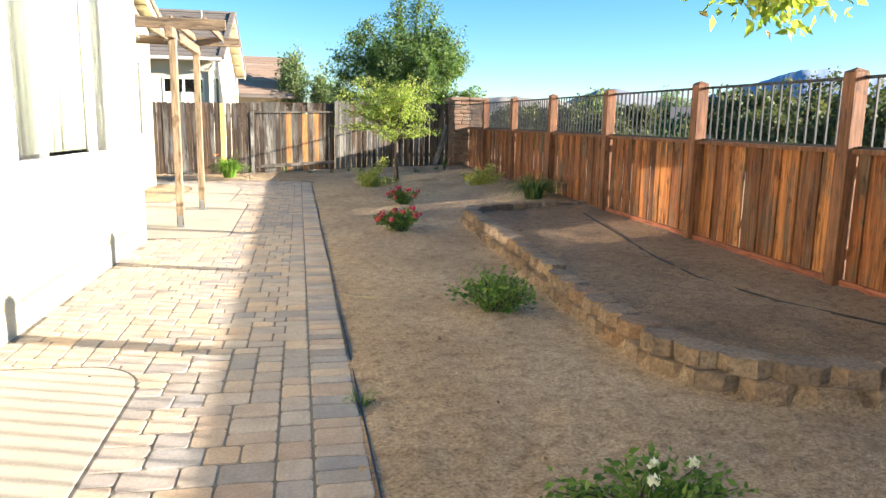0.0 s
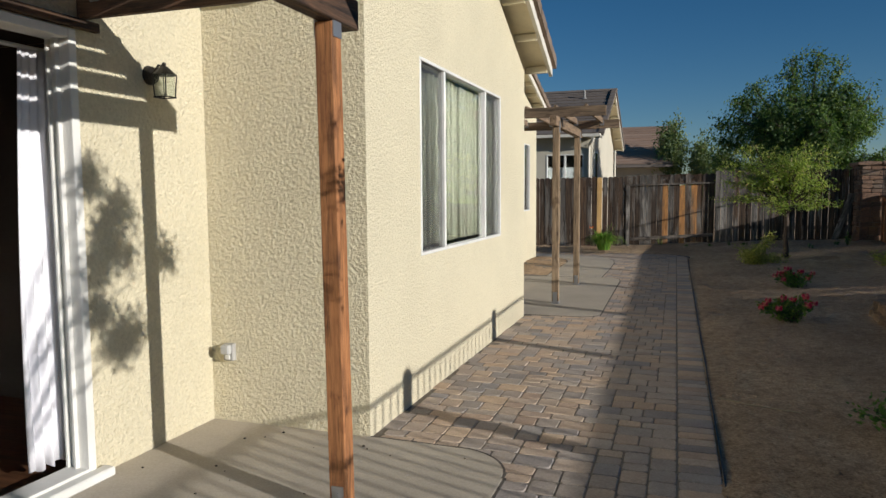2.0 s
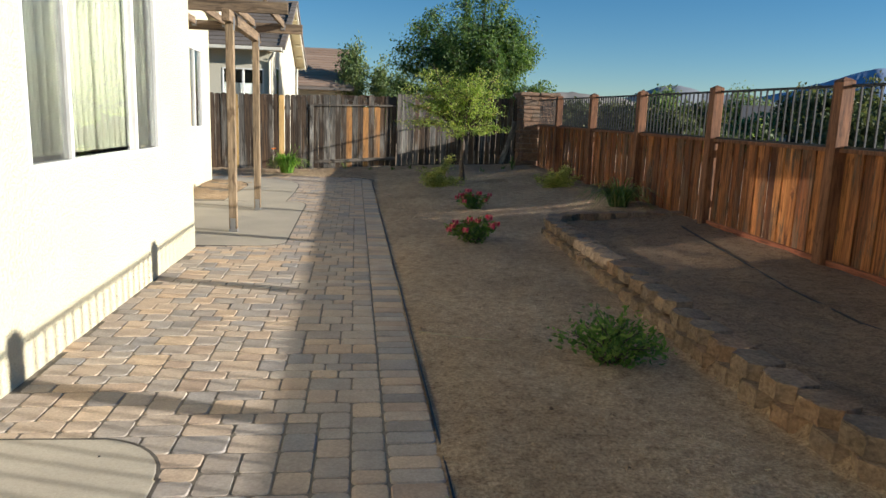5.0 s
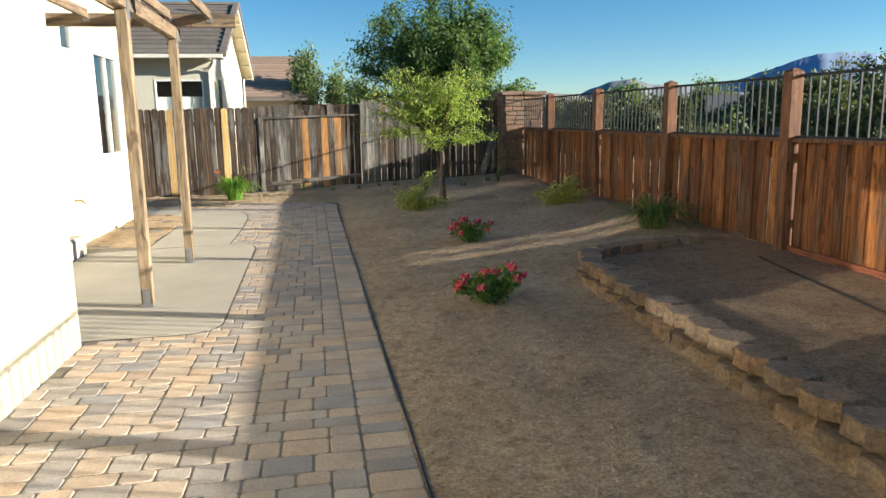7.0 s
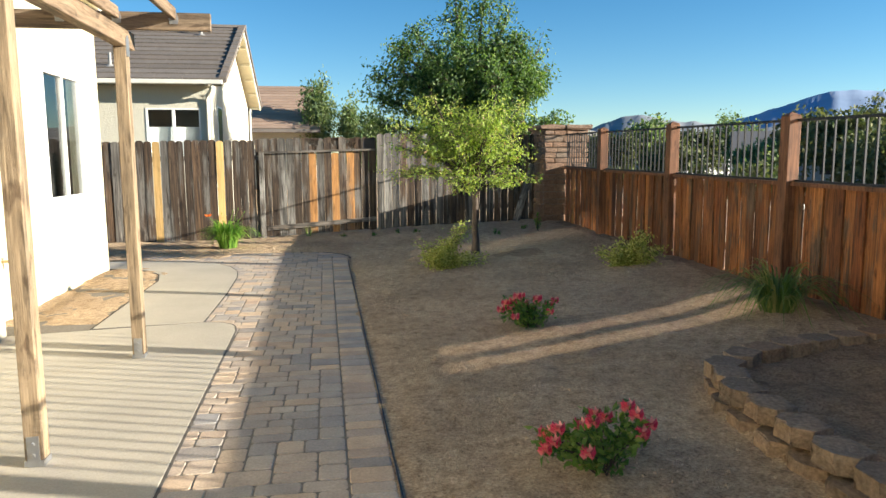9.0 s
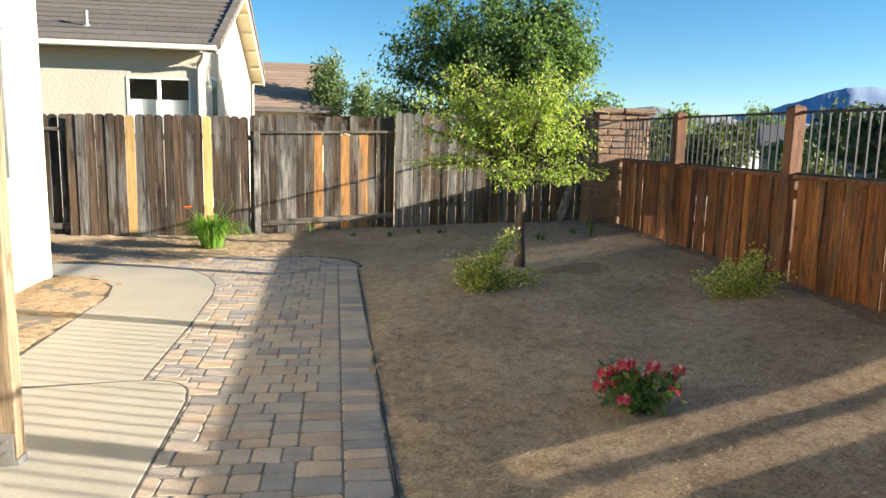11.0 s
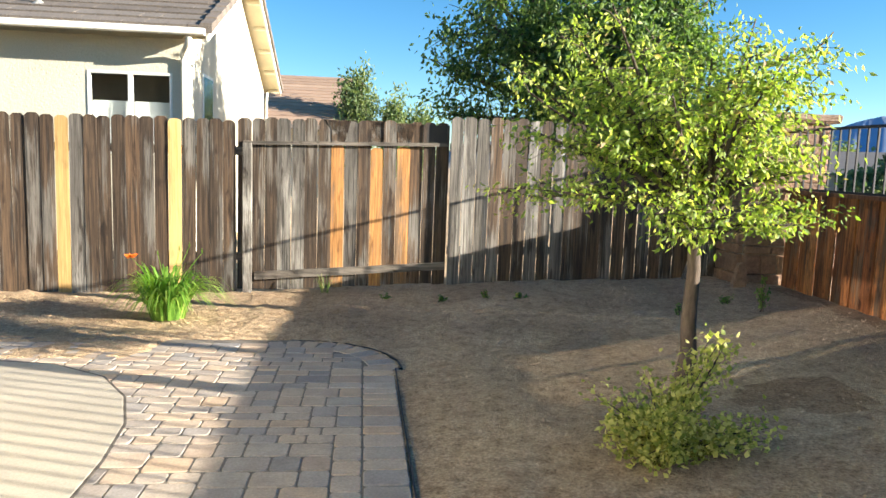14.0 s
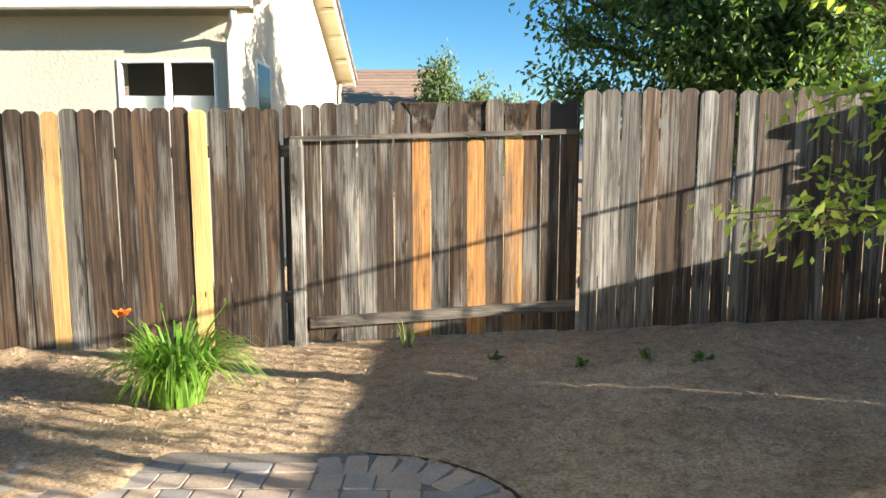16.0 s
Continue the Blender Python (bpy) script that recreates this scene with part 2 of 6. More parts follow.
ORANGEWOOD = wood("orange board", (0.36, 0.15, 0.045), (0.72, 0.36, 0.115), [(0.0, grey(0.9)), (1.0, W)], (0.3, 0.19, 0.11), contrast=0.6)
NEWWOOD = wood("new board", (0.6, 0.36, 0.12), (0.76, 0.49, 0.2), [(0.0, grey(0.95)), (1.0, W)], grain=5, contrast=0.25)
OLDRAIL = wood("weathered rail", (0.09, 0.075, 0.06), (0.26, 0.22, 0.18), [(0.0, grey(0.85)), (1.0, W)], along="x", fibres=0.8)
STAINED = wood("stained post", (0.22, 0.085, 0.03), (0.55, 0.24, 0.085), [(0.0, grey(0.85)), (1.0, W)], grain=6)
STAINED_Y = wood("stained beam", (0.026, 0.016, 0.011), (0.19, 0.098, 0.05), [(0.0, grey(0.7)), (1.0, W)], grain=6, along="y", contrast=0.95, fibres=0.9)
STAINED_X = wood("stained joist", (0.026, 0.016, 0.011), (0.19, 0.098, 0.05), [(0.0, grey(0.7)), (1.0, W)], grain=6, along="x", contrast=0.95, fibres=0.9)
TANPOST = wood("tan post", (0.2, 0.135, 0.075), (0.45, 0.325, 0.2), [(0.0, grey(0.88)), (1.0, W)], grain=6)
TANBEAM = wood("tan beam", (0.16, 0.1, 0.058), (0.37, 0.26, 0.16), [(0.0, grey(0.8)), (1.0, W)], grain=6, along="y")
TANJOIST = wood("tan joist", (0.13, 0.085, 0.05), (0.33, 0.235, 0.15), [(0.0, grey(0.8)), (1.0, W)], grain=6, along="x")
BLACK_METAL = plain("black railing metal", (0.014, 0.014, 0.016), 0.55, 0.0)
GALV = plain("galvanised steel", (0.42, 0.42, 0.42), 0.45, 0.8)
WHITE_VINYL = plain("white vinyl", (0.74, 0.73, 0.68), 0.45, spread=0.05)
TRIM = plain("cream trim", (0.66, 0.58, 0.4), 0.7, spread=0.08)
WHITE_TRIM = plain("white fascia", (0.72, 0.68, 0.58), 0.65, spread=0.06)
TILE_VAR = [(0.0, (0.75, 0.72, 0.7)), (0.5, W), (1.0, (0.88, 0.82, 0.78))]
TILE = surface("concrete roof tile", [(0.3, (0.13, 0.11, 0.095)), (0.7, (0.23, 0.195, 0.165))], [(0.3, grey(0.75)), (0.65, W)], 30, 2, 0.9, 0.3, 0.004, per_object=True, variety=TILE_VAR)
TILE_TAN = surface("tan roof tile", [(0.3, (0.2, 0.15, 0.11)), (0.7, (0.3, 0.225, 0.165))], [(0.3, grey(0.75)), (0.65, W)], 30, 2, 0.9, 0.3, 0.004, per_object=True, variety=TILE_VAR)
TILE_BROWN = surface("brown roof tile", [(0.3, (0.33, 0.22, 0.155)), (0.7, (0.44, 0.31, 0.225))], [(0.3, grey(0.8)), (0.65, W)], 20, 1, 0.9, 0.3, 0.004, per_object=True, variety=TILE_VAR)
GLASS = glass("window glass", (0.86, 0.9, 0.88))
BLIND = plain("vertical blind", (0.25, 0.255, 0.185), 0.75, spread=0.08)
# near-black walls: the rooms' lack of light is put into this colour
ROOM_SHADE = plain("painted room shade", (0.075, 0.062, 0.05), 0.8)
ROOMFLOOR = wood("wood floor", (0.1, 0.045, 0.02), (0.22, 0.1, 0.05), [(0.0, grey(0.9)), (1.0, W)], along="x", rough=0.4)
CURTAIN = plain("white curtain", (0.78, 0.77, 0.8), 0.9, spread=0.05)
LAMP_IRON = plain("dark iron", (0.03, 0.026, 0.022), 0.5, 0.5)
EDGING = plain("black plastic edging", (0.018, 0.019, 0.024), 0.45)
BARK = surface("bark", [(0.3, (0.035, 0.024, 0.017)), (0.7, (0.13, 0.095, 0.07))], [(0.3, grey(0.7)), (0.65, W)], 10, 5, 0.95, 0.9, 0.012, stretch=(3, 3, 0.7))
LEAF_LIME = leaf_material("lime leaf", [(0.0, (0.13, 0.2, 0.04)), (0.4, (0.24, 0.33, 0.06)), (0.75, (0.37, 0.44, 0.1)), (0.95, (0.5, 0.5, 0.16)), (1.0, (0.4, 0.26, 0.15))], 0.45)
LEAF_DARK = leaf_material("dark leaf", [(0.0, (0.038, 0.08, 0.027)), (0.6, (0.095, 0.165, 0.05)), (1.0, (0.2, 0.275, 0.088))], 0.42)
LEAF_GREY = leaf_material("grey green leaf", [(0.0, (0.09, 0.14, 0.07)), (0.6, (0.17, 0.22, 0.11)), (1.0, (0.26, 0.29, 0.14))], 0.4, 0.2)
LEAF_ROSE = leaf_material("rose leaf", [(0.0, (0.05, 0.11, 0.02)), (0.6, (0.115, 0.21, 0.035)), (1.0, (0.21, 0.29, 0.065))], 0.35)
LEAF_VAR = leaf_material("variegated leaf", [(0.0, (0.22, 0.27, 0.06)), (0.5, (0.43, 0.43, 0.12)), (1.0, (0.68, 0.62, 0.27))], 0.4)
LEAF_BLADE = leaf_material("lily blade", [(0.0, (0.08, 0.19, 0.02)), (0.6, (0.17, 0.33, 0.045)), (1.0, (0.3, 0.4, 0.09))], 0.4)
LEAF_DULL = leaf_material("dull blade", [(0.0, (0.07, 0.13, 0.03)), (0.7, (0.15, 0.22, 0.06)), (1.0, (0.3, 0.28, 0.11))], 0.35)
PETAL_PINK = leaf_material("pink petal", [(0.0, (0.6, 0.04, 0.11)), (0.6, (0.75, 0.1, 0.19)), (1.0, (0.85, 0.36, 0.34))], 0.2)
PETAL_WHITE = leaf_material("white petal", [(0.0, (0.8, 0.78, 0.7)), (1.0, (0.85, 0.84, 0.8))], 0.2)
PETAL_ORANGE = leaf_material("orange petal", [(0.0, (0.7, 0.09, 0.015)), (1.0, (0.85, 0.22, 0.03))], 0.2)
FAR_LEAF = leaf_material("distant foliage", [(0.0, (0.05, 0.07, 0.04)), (0.5, (0.1, 0.12, 0.06)), (1.0, (0.19, 0.185, 0.095))], 0.2, 0.08)
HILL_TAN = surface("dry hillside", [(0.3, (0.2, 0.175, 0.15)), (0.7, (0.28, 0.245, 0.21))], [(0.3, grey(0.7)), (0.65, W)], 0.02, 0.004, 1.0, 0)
# distance haze is put into the base colours of these two ranges
HILL_BLUE = surface("haze-tinted hills", [(0.3, (0.17, 0.19, 0.22)), (0.7, (0.25, 0.26, 0.27))], [(0.3, grey(0.8)), (0.65, W)], 0.012, 0.003, 1.0, 0)
MOUNTAIN = surface("haze-tinted mountain", [(0.3, (0.2, 0.29, 0.44)), (0.7, (0.24, 0.34, 0.5))], [(0.3, grey(0.9)), (0.65, W)], 0.006, 0.0015, 1.0, 0)
FAR_WALL = plain("distant house wall", (0.42, 0.42, 0.42), 0.9)
FAR_ROOF = plain("distant house roof", (0.2, 0.18, 0.17), 0.9)
ROCK = surface("pale rock", [(0.3, (0.35, 0.32, 0.28)), (0.7, (0.55, 0.52, 0.47))], [(0.3, grey(0.7)), (0.65, W)], 8, 2, 0.95, 0.6, 0.03, per_object=True)
SCREEN, stree, sb = material("insect screen")
sb.inputs["Base Color"].default_value = (0.06, 0.06, 0.058, 1)
sb.inputs["Roughness"].default_value = 0.7
sb.inputs["Alpha"].default_value = 0.3
DARKGLASS = plain("dark window pane", (0.02, 0.024, 0.03), 0.08, spread=0.05)
HALFBLIND = plain("window blind", (0.62, 0.64, 0.64), 0.7, spread=0.05)
PIPE = plain("vent pipe", (0.3, 0.29, 0.27), 0.6)
DRIP = plain("brown drip tube", (0.045, 0.035, 0.028), 0.6)
STRAW = plain("dry straw", (0.5, 0.4, 0.24), 0.9)


# ---------- mesh helpers ----------
def link(name, verts, faces, mat, parent=None, label="", loc=None, smooth=False):
    me = bpy.data.meshes.new(name)
    me.from_pydata([tuple(v) for v in verts], [], faces)
    me.materials.append(mat)
    if smooth:
        me.polygons.foreach_set("use_smooth", [True] * len(me.polygons))
    me.update()
    return place(name, me, parent, label, loc)


def place(name, me, parent=None, label="", loc=None, rot=None, size=None):
    ob = new(name, me)
    if parent is not None:
        ob.parent = parent
    if loc is not None:
        ob.location = loc
    if rot is not None:
        ob.rotation_euler = rot
    if size is not None:
        ob.scale = size
    if label:
        ob["label"] = label
    return ob


def part(name, bm, mat, parent, label="", loc=None, smooth=False):
    me = bpy.data.meshes.new(name)
    bm.to_mesh(me)
    bm.free()
    me.materials.append(mat)
    if smooth:
        me.polygons.foreach_set("use_smooth", [True] * len(me.polygons))
    return place(name, me, parent, label, loc)


def empty(name, loc=(0, 0, 0)):
    ob = new(name)
    ob.location = loc
    ob.empty_display_size = 0.1
    return ob


def add_box(bm, x0, x1, y0, y1, z0, z1, bevel=0.0):
    r = bmesh.ops.create_cube(bm, size=1.0)
    vs = r["verts"]
    for v in vs:
        v.co = Vector((x0 + (v.co.x + 0.5) * (x1 - x0), y0 + (v.co.y + 0.5) * (y1 - y0), z0 + (v.co.z + 0.5) * (z1 - z0)))
    if bevel:
        bmesh.ops.bevel(bm, geom=list({e for v in vs for e in v.link_edges}), offset=bevel, segments=1, affect="EDGES", clamp_overlap=True)


def box(name, x0, x1, y0, y1, z0, z1, mat, parent=None, bevel=0.004, label=""):
    bm = bmesh.new()
    o = Vector(((x0 + x1) / 2, (y0 + y1) / 2, z0))
    add_box(bm, x0 - o.x, x1 - o.x, y0 - o.y, y1 - o.y, 0, z1 - z0, bevel)
    base = Vector(parent.location) if parent is not None and parent.parent is None else Vector((0, 0, 0))
    if parent is not None and parent.parent is not None:
        base = Vector(parent.location) + Vector(parent.parent.location)
    return part(name, bm, mat, parent, label, o - base)


def prism(bm, outline, a, b, to):
    """Extrude a closed outline of (u, v) from depth a to depth b; to(u, v, w) gives the place."""
    lo = [bm.verts.new(to(u, v, a)) for u, v in outline]
    hi = [bm.verts.new(to(u, v, b)) for u, v in outline]
    n = len(outline)
    bm.faces.new(lo)
    bm.faces.new(hi[::-1])
    for i in range(n):
        bm.faces.new((lo[i], hi[i], hi[(i + 1) % n], lo[(i + 1) % n]))
    bmesh.ops.recalc_face_normals(bm, faces=bm.faces)


def tube(bm, pts, radii, sides=7):
    """A tapered tube along points."""
    rings = []
    for i, p in enumerate(pts):
        d = (Vector(pts[min(i + 1, len(pts) - 1)]) - Vector(pts[max(i - 1, 0)])).normalized()
        u = d.cross(Vector((0.3, 0.2, 1)) if abs(d.z) < 0.9 else Vector((1, 0, 0))).normalized()
        v = d.cross(u)
        rings.append([bm.verts.new(Vector(p) + (u * math.cos(k * math.tau / sides) + v * math.sin(k * math.tau / sides)) * radii[i]) for k in range(sides)])
    for a, b in zip(rings, rings[1:]):
        for k in range(sides):
            bm.faces.new((a[k], a[(k + 1) % sides], b[(k + 1) % sides], b[k]))
    bm.faces.new(rings[0][::-1])
    bm.faces.new(rings[-1])


def smooth(a, b, v):
    t = min(max((v - a) / (b - a), 0.0), 1.0)
    return t * t * (3 - 2 * t)


def edge_x(y):
    """The paved strip's edge towards the dirt."""
    return 0.37 - 0.0095 * y


def fence_base(y):
    return 0.09 + 0.0135 * (y - 4)


# the curb line of the planting bed, from its far end round to its near end
BED_LINE = [(4.42, 10.78), (3.9, 10.72), (3.3, 10.6), (2.8, 10.42), (2.45, 10.15), (2.26, 9.7), (2.22, 9.0), (2.18, 7.6), (2.1, 6.2), (2.03, 5.0), (2.01, 4.2),
            (2.03, 3.6), (2.18, 3.29), (2.38, 3.11), (2.64, 2.97), (3.1, 2.86), (3.6, 2.82), (4.42, 2.8)]


def in_bed(x, y):
    if not (2.8 < y < 10.78 and x < 4.5):
        return False
    left = 9.0
    for (xa, ya), (xb, yb) in zip(BED_LINE, BED_LINE[1:]):
        if min(ya, yb) <= y <= max(ya, yb) and ya != yb:
            left = min(left, xa + (xb - xa) * (y - ya) / (yb - ya))
    return x > left + 0.06


def paved(x, y):
    if x > edge_x(y) - 0.065 or y > 17.8:
        return False
    if x > -1.6:
        return not (math.hypot(x + 0.55, y - 17.0) > 0.74 and x > -0.55 and y > 17.0)
    return -2.92 < x and y < 4.1 or -1.8 < x and y < 8.8 or (x > -3.15 and 8.6 < y < 12.9) or (x > -2.2 and 12.8 < y < 17.2) or (y > 16.45 and x > -7 and y < 17.2)


def ground_height(x, y):
    if y > 20.3 or x > 4.7 or x < -8 or y < -5:
        far = max(0.0, x - 4.7)
        return 0.05 - 0.9 * smooth(0, 25, far) if x > 4.7 else 0.0
    if paved(x, y):
        return -0.055
    z = 0.27 * smooth(6, 17, y) * min(max((x - 0.3) / 4.2, 0), 1)
    z += 0.12 * smooth(17.3, 19.6, y) * min(max((x + 2) / 2.9, 0), 1) * (1 - 0.85 * min(max((x - 2) / 2.5, 0), 1))
    if in_bed(x, y):
        z = max(z, 0.1) if y < 10.0 else max(z, 0.115)
        z += 0.035 * noise.noise(Vector((x * 2.6, y * 2.6, 20))) + 0.022 * max(0, noise.noise(Vector((x * 8, y * 8, 24))))
    side = smooth(3.1, 4.42, x)
    z = z * (1 - side) + (fence_base(y) + 0.01) * side
    z += 0.016 * noise.noise(Vector((x * 1.9, y * 1.9, 0))) + 0.02 * noise.noise(Vector((x * 6.5, y * 6.5, 3))) + 0.006 * noise.noise(Vector((x * 17, y * 17, 7)))
    if x < 0.6:
        z += 0.012 * noise.noise(Vector((x * 9, y * 9, 11))) * smooth(17.6, 18.2, y)
    rim = max(x - edge_x(y), 0) if y < 17.2 else max(math.hypot(x + 0.55, y - 17.05) - 0.8, 0) if x > -0.55 else max(y - 17.85, 0)
    z -= 0.012 * (1 - smooth(0.0, 0.2, rim)) if -0.7 < x < 0.9 and y < 18.3 else 0
    if math.hypot(x - 2.2, y - 16.3) < 0.45:
        z -= 0.02
    return z


def ground_sheet():
    xs = [-3500, -1200, -400, -120, -50, -25, -14, -9] + [-7 + 0.25 * i for i in range(13)] + [-3.75 + 0.075 * i for i in range(114)] + [4.9, 5.4, 6.2, 7.5, 9, 11, 14, 18, 25, 35, 60, 120, 400, 1200, 3500]
    ys = [-2500, -800, -250, -80, -30, -12, -6] + [-4 + 0.3 * i for i in range(17)] + [1.1 + 0.075 * i for i in range(257)] + [20.6, 21.5, 23, 26, 30, 36, 45, 60, 90, 160, 400, 1200, 3500]
    verts = [(x, y, ground_height(x, y)) for y in ys for x in xs]
    n = len(xs)
    faces = [(j * n + i, j * n + i + 1, (j + 1) * n + i + 1, (j + 1) * n + i) for j in range(len(ys) - 1) for i in range(n - 1)]
    sheet = link("ground", verts, faces, DIRT, smooth=True)
    sheet.data.materials.append(DAMP)
    for p in sheet.data.polygons:
        c = p.center
        wob = 1 + 0.5 * noise.noise(Vector((c.x * 3, c.y * 3, 5)))
        near_fence = 0.25 * noise.noise(Vector((c.y * 1.4, 2, 0)))
        if in_bed(c.x, c.y) or math.hypot((c.x - 2.72) / 0.42, (c.y - 15.95) / 0.3) < wob:
            p.material_index = 1
        elif 4.6 > c.x > 4.25 + near_fence and 10.8 < c.y < 19:
            p.material_index = 1
    return tagged(sheet, "bare tan dirt with dry grass stubble round the house", "ground", kind="structure")


ground_sheet()


def slab(name, outline, z, label):
    bm = bmesh.new()
    prism(bm, outline, -0.06, z, lambda u, v, w: Vector((u, v, w)))
    ob = part(name, bm, CONCRETE, None)
    b = ob.modifiers.new("edge", "BEVEL")
    b.width, b.segments, b.limit_method = 0.005, 2, "ANGLE"
    n = len(outline)
    ring = bmesh.new()
    loops = []
    for d, zz in ((0.001, z - 0.002), (0.016, z - 0.0025), (0.016, -0.05)):
        row = []
        for i in range(n):
            a, p, q = (Vector(outline[(i + k) % n]) for k in (-1, 0, 1))
            u, v = (p - a).normalized(), (q - p).normalized()
            m = Vector((u.y + v.y, -u.x - v.x))
            m = m.normalized() * min(1.0 / max(0.5, m.length / 2), 1.6) if m.length > 1e-4 else m
            row.append(ring.verts.new((p.x + m.x * d, p.y + m.y * d, zz)))
        loops.append(row)
    for lo, hi in zip(loops, loops[1:]):
        for i in range(n):
            ring.faces.new((lo[i], lo[(i + 1) % n], hi[(i + 1) % n], hi[i]))
    part("joint", ring, JOINT, ob, "dark sand-filled joint")
    return tagged(ob, label, "concrete slab", kind="structure")


def arc(cx, cy, r, a0, a1, n=8):
    return [(cx + r * math.cos(radians(a0 + (a1 - a0) * i / n)), cy + r * math.sin(radians(a0 + (a1 - a0) * i / n))) for i in range(n + 1)]


slab("patio_slab", [(-2.92, 2.122), (-0.775, 2.122), (-0.79, 3.72)] + arc(-1.17, 3.72, 0.37, 0, 78) + [(-1.744, 4.1), (-2.92, 4.1)], 0.006, "broom-finished concrete patio slab with rounded corner")
slab("patio_slab", [(-2.92, -3.5), (-0.775, -3.5), (-0.775, 2.116), (-2.92, 2.116)], 0.006, "broom-finished concrete patio slab beside the sliding door")
slab("patio_slab", [(-3.15, 8.64), (-1.75, 8.74), (-1.15, 8.74)] + arc(-1.12, 9.02, 0.27, -90, 0) + [(-0.9, 12.4)] + arc(-1.2, 12.5, 0.28, 0, 80) + [(-1.25, 12.79), (-3.15, 12.5)], 0.006, "pale concrete slab under the second pergola")
slab("garden_path", [(-2.22, 12.70), (-1.25, 12.80), (-1.24, 14.2), (-1.27, 15.4), (-1.33, 15.9), (-1.48, 16.35), (-1.75, 16.76), (-2.2, 17.06), (-2.9, 17.17), (-7.0, 17.2), (-7.0, 16.5), (-3.2, 16.46), (-2.9, 16.38), (-2.6, 16.2), (-2.34, 15.82), (-2.23, 15.3)], 0.006, "curved pale concrete path round the dirt bed")


# ---------- roofs ----------
def roof_slope(parent, eave_a, eave_b, rise, mat, course=0.34, tile=0.3, thick=0.035, name="tile_course", base=Vector((0, 0, 0))):
    """Courses of flat tiles from the eave line up along the vector rise; each course is one part."""
    ea, eb, up = Vector(eave_a), Vector(eave_b), Vector(rise)
    along = eb - ea
    normal = along.cross(up).normalized()
    if normal.z < 0:
        normal = -normal
    n = max(1, round(up.length / course))
    m = max(1, round(along.length / tile))
    for i in range(n):
        verts, faces = [], []
        shift = 0.5 * (i % 2)
        for j in range(m + 1):
            a = min(max((j - shift) / m, 0), 1)
            b = min(max((j + 1 - shift) / m, 0), 1)
            if b - a < 0.2 / m:
                continue
            gap = 0.004 / along.length
            lift = random.uniform(-0.003, 0.003)
            p = [ea + along * (a + gap) + up * (i / n), ea + along * (b - gap) + up * (i / n), ea + along * (b - gap) + up * ((i + 1.12) / n), ea + along * (a + gap) + up * ((i + 1.12) / n)]
            k = len(verts)
            lo, hi = thick * 0.2, thick * 1.15 + lift
            verts += [q + normal * (0.0 if s > 1 else lo) for s, q in enumerate(p)] + [q + normal * (thick * 0.35 if s > 1 else hi) for s, q in enumerate(p)]
            faces += [(k, k + 3, k + 2, k + 1), (k + 4, k + 5, k + 6, k + 7)] + [(k + s, k + (s + 1) % 4, k + 4 + (s + 1) % 4, k + 4 + s) for s in range(4)]
        link(name, [v - base for v in verts], faces, mat, parent)


